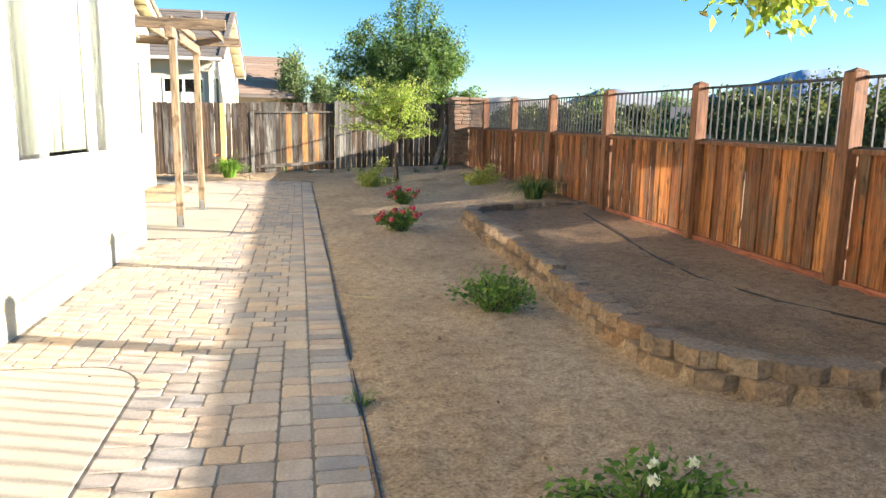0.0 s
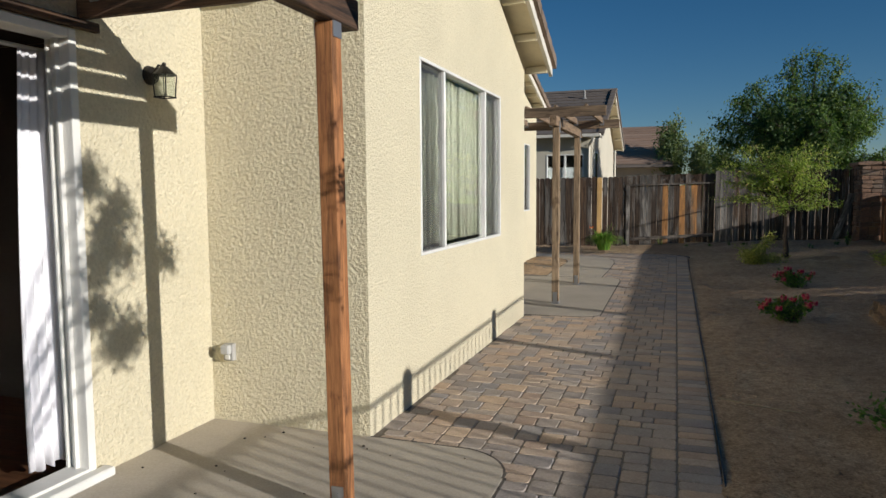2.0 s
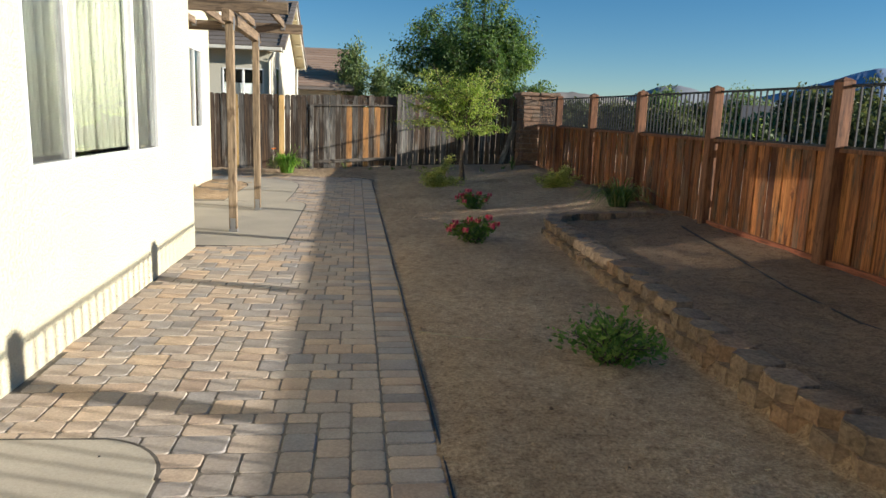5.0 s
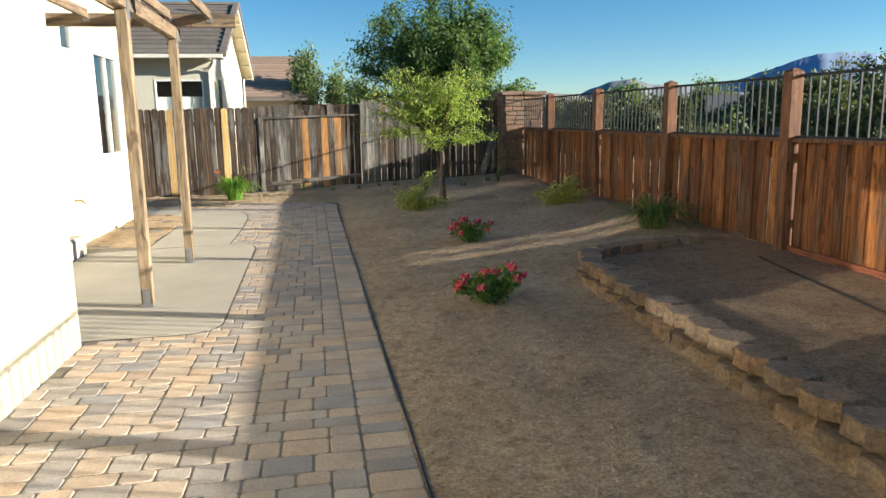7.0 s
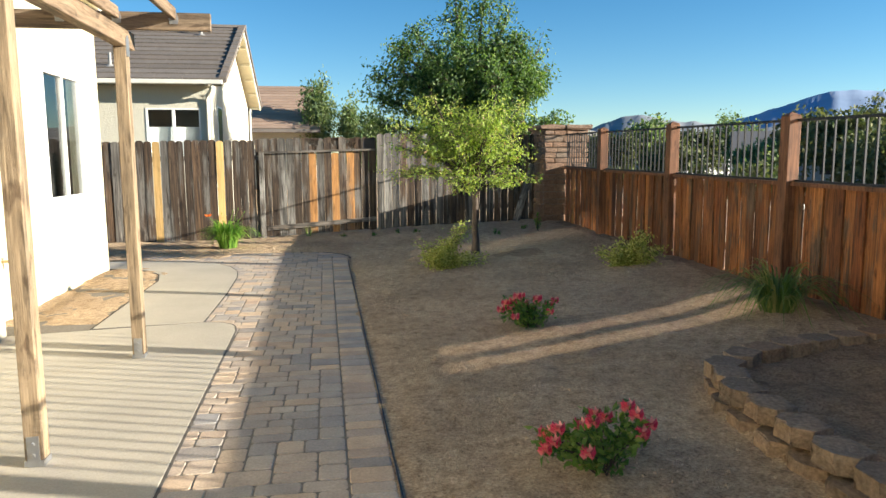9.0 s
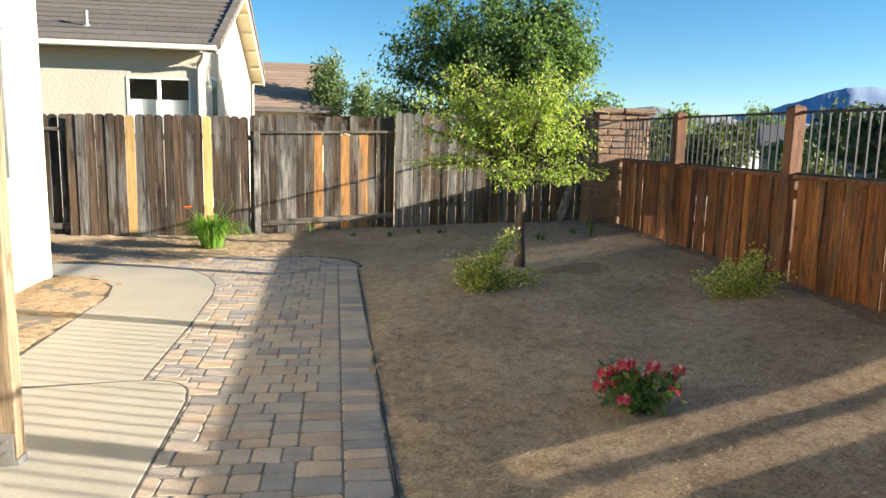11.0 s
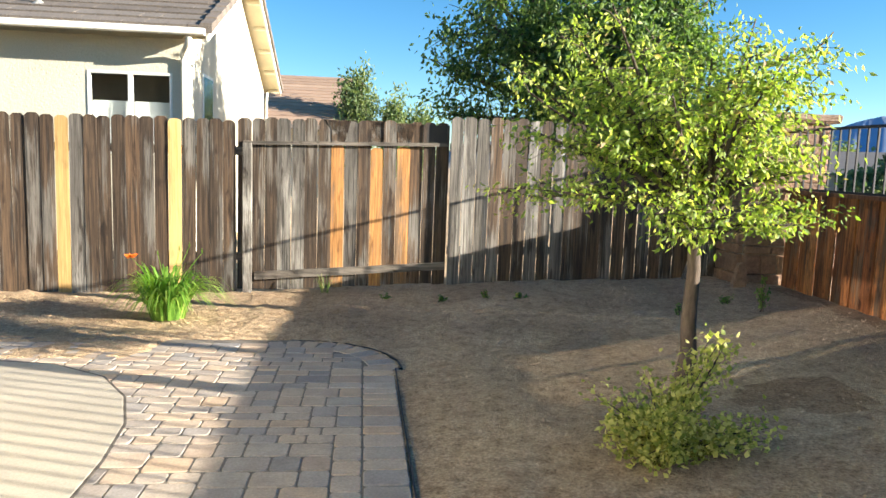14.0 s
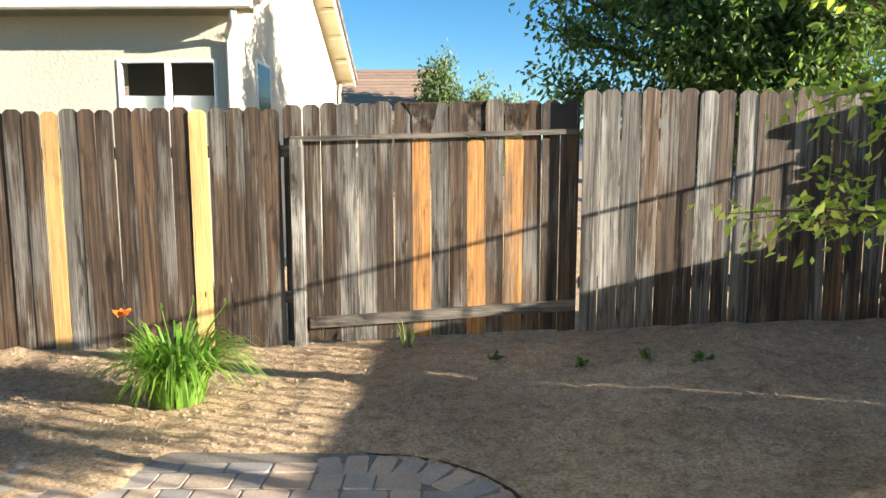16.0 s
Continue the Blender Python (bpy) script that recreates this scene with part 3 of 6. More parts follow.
def gable_roof_x(house, x_front, x_back, y_low, y_high, y_mid, z_eave, z_ridge, tile_mat, soffit_mat, fascia_mat, step=0.6, gutter_mat=None):
    """A roof whose ridge runs along x: deck, rake fascia, exposed blocks under the overhang, tiles."""
    gutter_mat = gutter_mat or soffit_mat
    deck = bmesh.new()
    t = 0.07
    prism(deck, [(y_low, z_eave), (y_mid, z_ridge), (y_high, z_eave), (y_high, z_eave - t), (y_mid, z_ridge - t - 0.01), (y_low, z_eave - t)], x_back, x_front,
          lambda u, v, w: Vector((w, u, v)))
    roof = part("roof", deck, soffit_mat, house, "cream painted soffit boards under brown tiles")
    for ya, yb in ((y_low, y_mid), (y_high, y_mid)):
        sgn = 1 if yb > ya else -1
        f = bmesh.new()
        prism(f, [(ya - sgn * 0.03, z_eave + 0.035), (yb, z_ridge + 0.035), (yb, z_ridge - 0.15), (ya - sgn * 0.03, z_eave - 0.15)], x_front, x_front + 0.04, lambda u, v, w: Vector((w, u, v)))
        part("rake_board", f, fascia_mat, house, "white painted rake board")
        gut = bmesh.new()
        yy = ya - sgn * 0.03
        add_box(gut, x_back, x_front, min(yy, yy - sgn * 0.09), max(yy, yy - sgn * 0.09), z_eave - 0.09, z_eave + 0.01, 0.015)
        part("gutter", gut, gutter_mat, house, "white painted gutter")
        roof_slope(roof, (x_back, ya - sgn * 0.06, z_eave + 0.012), (x_front + 0.05, ya - sgn * 0.06, z_eave + 0.012), (0, yb - ya + sgn * 0.06, z_ridge - z_eave), tile_mat)
        # edge tiles lapped over the rake
        n = max(2, round(abs(yb - ya) / 0.33))
        for i in range(n):
            a, b = i / n, (i + 1.1) / n
            e = bmesh.new()
            pa = (ya - sgn * 0.06 + (yb - ya) * a, z_eave + (z_ridge - z_eave) * a)
            pb = (ya - sgn * 0.06 + (yb - ya) * b, z_eave + (z_ridge - z_eave) * b)
            prism(e, [(pa[0], pa[1] + 0.085), (pb[0], pb[1] + 0.06), (pb[0], pb[1] - 0.04), (pa[0], pa[1] - 0.055)], x_front - 0.08, x_front + 0.085, lambda u, v, w: Vector((w, u, v)))
            part("rake_tile", e, tile_mat, roof)
        # short blocks under the overhang
        m = max(2, round(abs(yb - ya) / step))
        for i in range(m):
            s = (i + 0.15) / m
            c = Vector((0, ya + (yb - ya) * s, z_eave + (z_ridge - z_eave) * s - t - 0.045))
            bl = bmesh.new()
            add_box(bl, x_front - 0.26, x_front - 0.002, c.y - 0.022, c.y + 0.022, c.z - 0.05, c.z + 0.03, 0.004)
            part("lookout", bl, soffit_mat, house)
    ridge = bmesh.new()
    k = round((x_front - x_back) / 0.4)
    for i in range(k):
        xa = x_back + (x_front + 0.09 - x_back) * i / k
        prism(ridge, [(y_mid - 0.14, z_ridge + 0.0), (y_mid - 0.06, z_ridge + 0.085), (y_mid + 0.06, z_ridge + 0.085), (y_mid + 0.14, z_ridge)], xa, xa + 0.41, lambda u, v, w: Vector((w, u, v + 0.012 * (w - xa))))
    part("ridge_tile", ridge, tile_mat, roof)


def wall_with_holes(bm, plane, a0, a1, z0, z1, d0, d1, holes):
    """A wall panel along one axis with rectangular openings through it. plane 'x': runs along y; 'y': runs along x."""
    cuts = sorted({a0, a1} | {h for q in holes for h in q[:2]})
    levels = sorted({z0, z1} | {h for q in holes for h in q[2:]})
    for a, b in zip(cuts, cuts[1:]):
        for lo, hi in zip(levels, levels[1:]):
            if any(q[0] <= a and q[1] >= b and q[2] <= lo and q[3] >= hi for q in holes):
                continue
            if plane == "x":
                add_box(bm, d0, d1, a, b, lo, hi)
            else:
                add_box(bm, a, b, d0, d1, lo, hi)
    bmesh.ops.remove_doubles(bm, verts=bm.verts, dist=0.0005)


# ---------- windows ----------
def window_x(house, x, y0, y1, z0, z1, bars, sill=0.0, blind=None, screens=()):
    """A window in a wall that faces +x; x is the wall's outer face. bars: the y of uprights."""
    fr = bmesh.new()
    w = 0.026
    xa, xb = x - 0.07, x + 0.006
    add_box(fr, xa, xb, y0, y1, z1 - w, z1, 0.004)
    add_box(fr, xa, xb, y0, y1, z0, z0 + w, 0.004)
    for y in (y0, y1 - w):
        add_box(fr, xa, xb, y, y + w, z0 + w, z1 - w, 0.004)
    for y in bars:
        add_box(fr, xa + 0.01, xb - 0.004, y - 0.017, y + 0.017, z0 + w, z1 - w, 0.004)
    win = part("window", fr, WHITE_VINYL, house, "white vinyl window frame")
    ys = [y0 + w] + list(bars) + [y1 - w]
    for a, b in zip(ys, ys[1:]):
        g = bmesh.new()
        add_box(g, x - 0.04, x - 0.034, a, b, z0 + w, z1 - w)
        p = part("pane", g, GLASS, win)
        p.visible_shadow = not screens
    for a, b in screens:
        g = bmesh.new()
        add_box(g, x - 0.022, x - 0.021, a, b, z0 + w, z1 - w)
        part("insect_screen", g, SCREEN, win, "dark mesh insect screen")
    if sill:
        s = bmesh.new()
        add_box(s, x - 0.02, x + sill, y0 - 0.02, y1 + 0.02, z0 - 0.035, z0 - 0.001, 0.006)
        part("sill", s, WHITE_VINYL, win)
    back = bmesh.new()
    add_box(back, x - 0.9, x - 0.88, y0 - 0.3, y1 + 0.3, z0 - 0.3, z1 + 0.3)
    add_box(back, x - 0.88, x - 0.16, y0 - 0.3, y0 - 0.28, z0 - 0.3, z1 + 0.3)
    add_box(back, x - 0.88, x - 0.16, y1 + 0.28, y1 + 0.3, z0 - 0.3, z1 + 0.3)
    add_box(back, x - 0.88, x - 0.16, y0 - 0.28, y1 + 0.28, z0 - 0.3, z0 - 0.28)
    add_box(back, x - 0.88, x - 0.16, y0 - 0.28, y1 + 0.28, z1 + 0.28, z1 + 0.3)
    part("room_backing", back, ROOM_SHADE, win, "room box behind the glass, its dimness put into the colour")
    if blind:
        n = round((y1 - y0) / 0.082)
        for i in range(n):
            c = y0 + (i + 0.5) * (y1 - y0) / n
            tw = blind(c)
            s = bmesh.new()
            pts = []
            for k in range(4):
                u = (k / 3 - 0.5) * 0.089
                pts.append((u, 0.006 * math.cos(math.pi * u / 0.089)))
            lo = [s.verts.new((v * math.cos(tw) + u * math.sin(tw) + x - 0.13, c + u * math.cos(tw) - v * math.sin(tw), z0 + 0.05)) for u, v in pts]
            hi = [s.verts.new((v.co.x, v.co.y, z1 - 0.05)) for v in lo]
            for k in range(3):
                s.faces.new((lo[k], lo[k + 1], hi[k + 1], hi[k]))
            ob = part("blind_slat", s, BLIND, win, smooth=True)
            th = ob.modifiers.new("thickness", "SOLIDIFY")
            th.thickness = 0.0015
    return win


# ---------- the cream house ----------
AX, A0, A1, AM = -1.746, 4.1, 8.63, 6.365
house = tagged(empty("house"), "cream stucco house with brown tile roof and white windows", "house", kind="structure")
bm = bmesh.new()
wall_with_holes(bm, "x", A0, A1, -0.06, 2.98, AX - 0.16, AX, [(5.04, 7.45, 1.07, 2.54)])
prism(bm, [(A0, 2.98), (A1, 2.98), (AM, 3.98)], AX - 0.16, AX, lambda u, v, w: Vector((w, u, v)))
part("gable_wall", bm, STUCCO, house, "sunlit cream stucco gable wall")
bm = bmesh.new()
add_box(bm, -9.0, AX - 0.162, A0, A0 + 0.16, -0.06, 3.125)
part("return_wall", bm, STUCCO, house, "rough cream stucco return wall in shade")
bm = bmesh.new()
wall_with_holes(bm, "x", -6.0, A0 - 0.002, -0.06, 5.3, -3.08, -2.92, [(0.62, 3.05, 0.03, 2.4)])
add_box(bm, -3.08, -2.92, A0, 6.3, 3.05, 5.3)
part("patio_wall", bm, STUCCO, house, "sunlit cream stucco wall beside the sliding door")
bm = bmesh.new()
add_box(bm, -9.0, -2.7, -6.0, 6.3, 5.302, 5.46, 0.01)
part("upper_roof_deck", bm, TRIM, house)
bm = bmesh.new()
add_box(bm, -9.0, AX - 0.162, A1 - 0.16, A1, -0.06, 3.0)
part("rear_wall", bm, STUCCO, house)
gable_roof_x(house, AX + 0.25, -9.0, 3.85, 8.88, AM, 3.1, 4.14, TILE_TAN, TRIM, WHITE_TRIM)
window_x(house, AX, 5.04, 7.45, 1.07, 2.54, (5.62, 6.86), 0.0, lambda c: 0.95 + 0.5 * math.sin(c * 23.0) + 0.25 * math.sin(c * 61.0), ((5.075, 5.6), (6.88, 7.415)))

# rear wing
BX = -3.15
bm = bmesh.new()
wall_with_holes(bm, "x", A1 + 0.002, 16.4, -0.06, 3.25, BX - 0.16, BX, [(9.38, 10.14, 0.98, 2.14), (13.22, 13.72, 2.47, 2.83), (14.5, 15.66, 1.1, 2.56)])
prism(bm, [(A1 + 0.002, 3.25), (16.4, 3.25), (12.5, 4.35)], BX - 0.16, BX, lambda u, v, w: Vector((w, u, v)))
part("wing_wall", bm, STUCCO, house, "sunlit cream stucco wing wall")
bm = bmesh.new()
add_box(bm, -9.0, BX - 0.162, 16.24, 16.4, -0.06, 3.3)
part("wing_end_wall", bm, STUCCO, house)
gable_roof_x(house, BX + 0.22, -9.0, 8.95, 16.62, 12.6, 3.38, 4.5, TILE_TAN, TRIM, WHITE_TRIM)
window_x(house, BX, 9.38, 10.14, 0.98, 2.14, (9.77,), 0.0)
window_x(house, BX, 13.22, 13.72, 2.47, 2.83, (), 0.0)
window_x(house, BX, 14.5, 15.66, 1.1, 2.56, (15.1,), 0.0)

# sliding door, its frame and the room behind it, dim by its dark wall colour
bm = bmesh.new()
D0, D1, DT = 0.62, 3.05, 2.4
for a, b, c, d in ((D0, D0 + 0.05, 0.03, DT), (D1 - 0.05, D1, 0.03, DT), (D0 + 0.05, D1 - 0.05, DT - 0.05, DT), (D0 + 0.05, D1 - 0.05, 0.03, 0.075)):
    add_box(bm, -3.04, -2.895, a, b, c, d, 0.004)
for k in range(2):
    add_box(bm, -3.03 + 0.055 * k, -3.018 + 0.055 * k, D1 - 0.075, D1 - 0.05, 0.075, DT - 0.05)
add_box(bm, -2.9, -2.82, D0 - 0.05, D1 + 0.06, 0.008, 0.06, 0.01)
door = part("sliding_door", bm, WHITE_VINYL, house, "white vinyl sliding patio door standing open")
for nm, x0, y0, y1 in (("sliding_panel", -2.955, 1.1, 2.36), ("fixed_panel", -3.012, D0 + 0.05, 1.86)):
    bm = bmesh.new()
    for a, b, c, d in ((y0, y0 + 0.075, 0.08, DT - 0.06), (y1 - 0.085, y1, 0.08, DT - 0.06), (y0 + 0.075, y1 - 0.085, DT - 0.14, DT - 0.06), (y0 + 0.075, y1 - 0.085, 0.08, 0.2)):
        add_box(bm, x0, x0 + 0.042, a, b, c, d, 0.004)
    part(nm, bm, WHITE_VINYL, door)
    bm = bmesh.new()
    add_box(bm, x0 + 0.018, x0 + 0.024, y0 + 0.075, y1 - 0.085, 0.2, DT - 0.14)
    g = part("pane", bm, GLASS, door)
    g.visible_shadow = False
bm = bmesh.new()
add_box(bm, -7.5, -3.082, -0.5, 4.09, 0.0, 0.028)
part("room_floor", bm, ROOMFLOOR, house, "reddish wood floor inside")
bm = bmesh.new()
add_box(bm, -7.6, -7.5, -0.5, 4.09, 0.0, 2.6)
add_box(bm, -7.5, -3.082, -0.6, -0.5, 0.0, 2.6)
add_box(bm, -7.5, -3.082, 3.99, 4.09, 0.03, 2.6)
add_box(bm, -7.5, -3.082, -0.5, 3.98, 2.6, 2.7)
part("room_walls", bm, ROOM_SHADE, house, "room walls with the indoor shade put into their colour")
EMIT, etree, eb = material("lamp lens")
eb.inputs["Base Color"].default_value = (0.9, 0.6, 0.4, 1)
eb.inputs["Emission Color"].default_value = (1.0, 0.45, 0.2, 1)
eb.inputs["Emission Strength"].default_value = 1.2
for lx, ly in ((-5.6, 2.0), (-5.2, 2.4)):
    bm = bmesh.new()
    bmesh.ops.create_cone(bm, cap_ends=True, segments=20, radius1=0.07, radius2=0.06, depth=0.02, matrix=Matrix.Translation((lx, ly, 2.588)))
    tagged(part("downlight", bm, EMIT, None), "dim amber recessed downlight in the room ceiling", "lamp", "room downlights")

# white curtain hanging inside the open half
bm = bmesh.new()
cols = 40
rows = 14
grid = []
for r in range(rows + 1):
    z = 2.3 - r * (2.3 - 0.09) / rows
    s = r / rows
    ya, yb = 2.9 - 0.03 * math.sin(s * 3.1) - 0.08 * s, 3.1 - 0.02 * s
    grid.append([bm.verts.new((-3.13 + 0.016 * math.sin(c * 0.7 + 0.6 * math.sin(s * 4)) * (0.6 + 0.5 * s) + 0.02 * s, ya + (yb - ya) * c / cols, z + 0.012 * math.sin(c * 0.5) * s)) for c in range(cols + 1)])
for r in range(rows):
    for c in range(cols):
        bm.faces.new((grid[r][c], grid[r][c + 1], grid[r + 1][c + 1], grid[r + 1][c]))
cur = part("curtain", bm, CURTAIN, None, smooth=True)
cur.modifiers.new("thickness", "SOLIDIFY").thickness = 0.002
tagged(cur, "white fabric curtain bunched at the open door's edge", "curtain")
bm = bmesh.new()
tube(bm, [(-3.14, 0.7, 2.31), (-3.14, 3.12, 2.31)], [0.012, 0.012], 8)
tagged(part("curtain_rail", bm, WHITE_VINYL, None), "white curtain rail above the sliding door", "curtain rail")


# ---------- pergolas ----------
def beam(parent, name, x0, x1, y0, y1, z0, z1, mat, label=""):
    bm = bmesh.new()
    add_box(bm, x0, x1, y0, y1, z0, z1, 0.005)
    return part(name, bm, mat, parent, label)


def post_with_base(parent, x, y, top, mat, w=0.089):
    bm = bmesh.new()
    add_box(bm, -w / 2, w / 2, -w / 2, w / 2, 0.03, top, 0.005)
    p = part("post", bm, mat, parent, loc=(x, y, 0.008))
    br = bmesh.new()
    add_box(br, -w / 2 - 0.003, w / 2 + 0.003, -w / 2 - 0.004, w / 2 + 0.004, 0.0, 0.03)
    for s in (-1, 1):
        add_box(br, -0.03, 0.03, s * (w / 2 + 0.003) - 0.003, s * (w / 2 + 0.003) + 0.003, 0.0, 0.16)
        for zz in (0.06, 0.12):
            bmesh.ops.create_cone(br, cap_ends=True, segments=6, radius1=0.011, radius2=0.011, depth=0.012, matrix=Matrix.Translation((0, s * (w / 2 + 0.008), zz)) @ Matrix.Rotation(math.pi / 2, 4, "X"))
    part("bracket", br, GALV, p, "galvanised steel post base")
    for s in (-1, 1):
        cp = bmesh.new()
        prism(cp, [(-0.04, top - 0.07), (0.04, top - 0.07), (0.04, top + 0.05), (0.0, top + 0.09), (-0.04, top + 0.05)], s * (w / 2 + 0.001), s * (w / 2 + 0.005), lambda u, v, q: Vector((q, u, v)))
        part("tie_plate", cp, GALV, p, "galvanised steel tie plate")
    return p


def clip(parent, x, y, z):
    bm = bmesh.new()
    prism(bm, [(-0.03, 0.0), (0.03, 0.0), (0.035, 0.05), (0.02, 0.09), (-0.02, 0.09), (-0.035, 0.05)], -0.002, 0.002, lambda u, v, w: Vector((x + u, y + w, z + v)))
    part("clip", bm, GALV, parent, "galvanised steel joist hanger")


pergola = tagged(empty("pergola"), "brown stained timber pergola over the sliding door", "pergola")
post_with_base(pergola, -1.412, 3.06, 2.31, STAINED).rotation_euler = (0, -0.013, 0)
post_with_base(pergola, -1.43, -0.9, 2.31, STAINED)
beam(pergola, "beam", -1.475, -1.385, -1.3, 3.27, 2.32, 2.46, STAINED_Y, "dark brown knotty timber beam")
for y in (3.1, 1.1, -0.9):
    beam(pergola, "joist", -2.919, -0.8, y - 0.02, y + 0.02, 2.462, 2.61, STAINED_X)
for i, x in enumerate((-2.79, -2.42, -2.0, -1.56, -1.12)):
    for y0, y1 in ((1.122, 3.078), (-0.878, 1.078)):
        beam(pergola, "slat", x - 0.02, x + 0.02, y0, y1, 2.57, 2.66, STAINED_Y)
    clip(pergola, x, 3.076, 2.54)
beam(pergola, "ledger", -2.919, -2.88, -1.0, 3.2, 2.41, 2.46, STAINED_Y)

pergola_b = tagged(empty("pergola"), "weathered tan timber pergola against the wing wall", "pergola")
post_with_base(pergola_b, -1.53, 9.66, 2.39, TANPOST)
post_with_base(pergola_b, -1.53, 11.64, 2.39, TANPOST)
beam(pergola_b, "beam", -1.575, -1.485, 9.42, 11.86, 2.4, 2.53, TANBEAM)
for y in (9.7, 11.7):
    beam(pergola_b, "joist", -3.149, -0.88, y - 0.02, y + 0.02, 2.532, 2.665, TANJOIST)
for x in (-2.95, -2.37, -1.96, -1.56, -1.15):
    beam(pergola_b, "slat", x - 0.02, x + 0.02, 9.722, 11.678, 2.61, 2.7, TANBEAM)
    clip(pergola_b, x, 11.676, 2.58)


# ---------- right boundary: board fence with railing ----------
FX = 4.5
POSTS = [17.18 - 2.44 * k + (0.12 if k > 4 else 0) for k in range(9)]


def cap_z(y):
    return 1.21 + 0.008 * (y - 5)


def rail_z(y):
    return 1.832 + 0.012 * (y - 5)


def board_mesh(w, h, thick, ear, axis, warp=0.0):
    """A fence board standing on z 0, its face along x or y."""
    bm = bmesh.new()
    out = [(-w / 2, 0), (w / 2, 0), (w / 2, h - ear), (w / 2 - ear, h), (-w / 2 + ear, h), (-w / 2, h - ear)]
    if axis == "y":
        prism(bm, out, -thick / 2, thick / 2, lambda u, v, d: Vector((d, u, v)))
    else:
        prism(bm, out, -thick / 2, thick / 2, lambda u, v, d: Vector((u, d, v)))
    me = bpy.data.meshes.new("board")
    bm.to_mesh(me)
    bm.free()
    return me


rfence = tagged(empty("boundary_fence"), "reddish brown board fence topped with black metal railing", "fence")
for k, y in enumerate(POSTS):
    top = rail_z(y) + 0.035
    bm = bmesh.new()
    w = 0.068
    add_box(bm, -w, w, -w, w, -0.3, top - fence_base(y), 0.008)
    bmesh.ops.create_cone(bm, cap_ends=True, segments=4, radius1=w * 1.36, radius2=0.0, depth=0.035, matrix=Matrix.Translation((0, 0, top - fence_base(y) + 0.0175)) @ Matrix.Rotation(math.pi / 4, 4, "Z"))
    part("post", bm, REDWOOD_POST, rfence, loc=(FX - 0.02, y, fence_base(y)))
SPANS = [(POSTS[0] + 0.068, 19.2)] + [(b + 0.068, a - 0.068) for a, b in zip(POSTS, POSTS[1:])]
r_mesh = [board_mesh(w, 1.0, 0.017, 0.0, "y") for w in (0.118, 0.124, 0.128, 0.164, 0.168)]
for me in r_mesh:
    me.materials.append(REDWOOD)
for s0, s1 in SPANS:
    n = round((s1 - s0) / 0.137)
    for i in range(n):
        y = s0 + (i + 0.5) * (s1 - s0) / n
        zb = fence_base(y) - 0.03 + random.uniform(-0.01, 0.012)
        dx = (0.022 if i % 2 else 0.0) + random.uniform(-0.003, 0.003)
        place("board", r_mesh[random.randrange(3, 5) if i % 2 else random.randrange(3)], rfence, loc=(FX + 0.03 + dx, y, zb), rot=(random.uniform(-0.008, 0.008), 0, random.uniform(-0.05, 0.05)), size=(1, 1, cap_z(y) - zb))

    def along(name, z_at, h, x0, x1, mat, label="", s0=s0, s1=s1):
        bm = bmesh.new()
        prism(bm, [(s0, z_at(s0)), (s1, z_at(s1)), (s1, z_at(s1) + h), (s0, z_at(s0) + h)], x0, x1, lambda u, v, w: Vector((w, u, v)))
        part(name, bm, mat, rfence, label)

    along("cap_board", cap_z, 0.038, FX - 0.035, FX + 0.105, REDWOOD_POST)
    along("bottom_rail", lambda y: cap_z(y) + 0.04, 0.022, FX + 0.005, FX + 0.03, BLACK_METAL, "black metal railing bar")
    along("top_rail", lambda y: rail_z(y) - 0.025, 0.026, FX + 0.003, FX + 0.032, BLACK_METAL, "black metal railing bar")
    along("backing_rail", lambda y: fence_base(y) + 0.25, 0.085, FX + 0.062, FX + 0.1, REDWOOD_POST)
    along("backing_rail", lambda y: cap_z(y) - 0.18, 0.085, FX + 0.062, FX + 0.1, REDWOOD_POST)
    if s1 < 11.5:
        along("kickboard", lambda y: fence_base(y) - 0.06, 0.12, FX - 0.022, FX + 0.012, KICK, "red painted kickboard")
    m = max(2, round((s1 - s0) / 0.13))
    bm = bmesh.new()
    add_box(bm, -0.008, 0.008, -0.008, 0.008, 0, 1)
    pm = bpy.data.meshes.new("picket")
    bm.to_mesh(pm)
    bm.free()
    pm.materials.append(BLACK_METAL)
    for i in range(1, m):
        y = s0 + i * (s1 - s0) / m
        place("picket", pm, rfence, loc=(FX + 0.0175, y, cap_z(y) + 0.055), size=(1, 1, rail_z(y) - cap_z(y) - 0.07))

# ---------- back fence with gate ----------
BY = 19.8


def base_back(x):
    return -0.04 + 0.055 * smooth(-3.5, -1.0, x) + 0.13 * smooth(-1.2, 1.0, x) + 0.06 * smooth(1.5, 4, x)


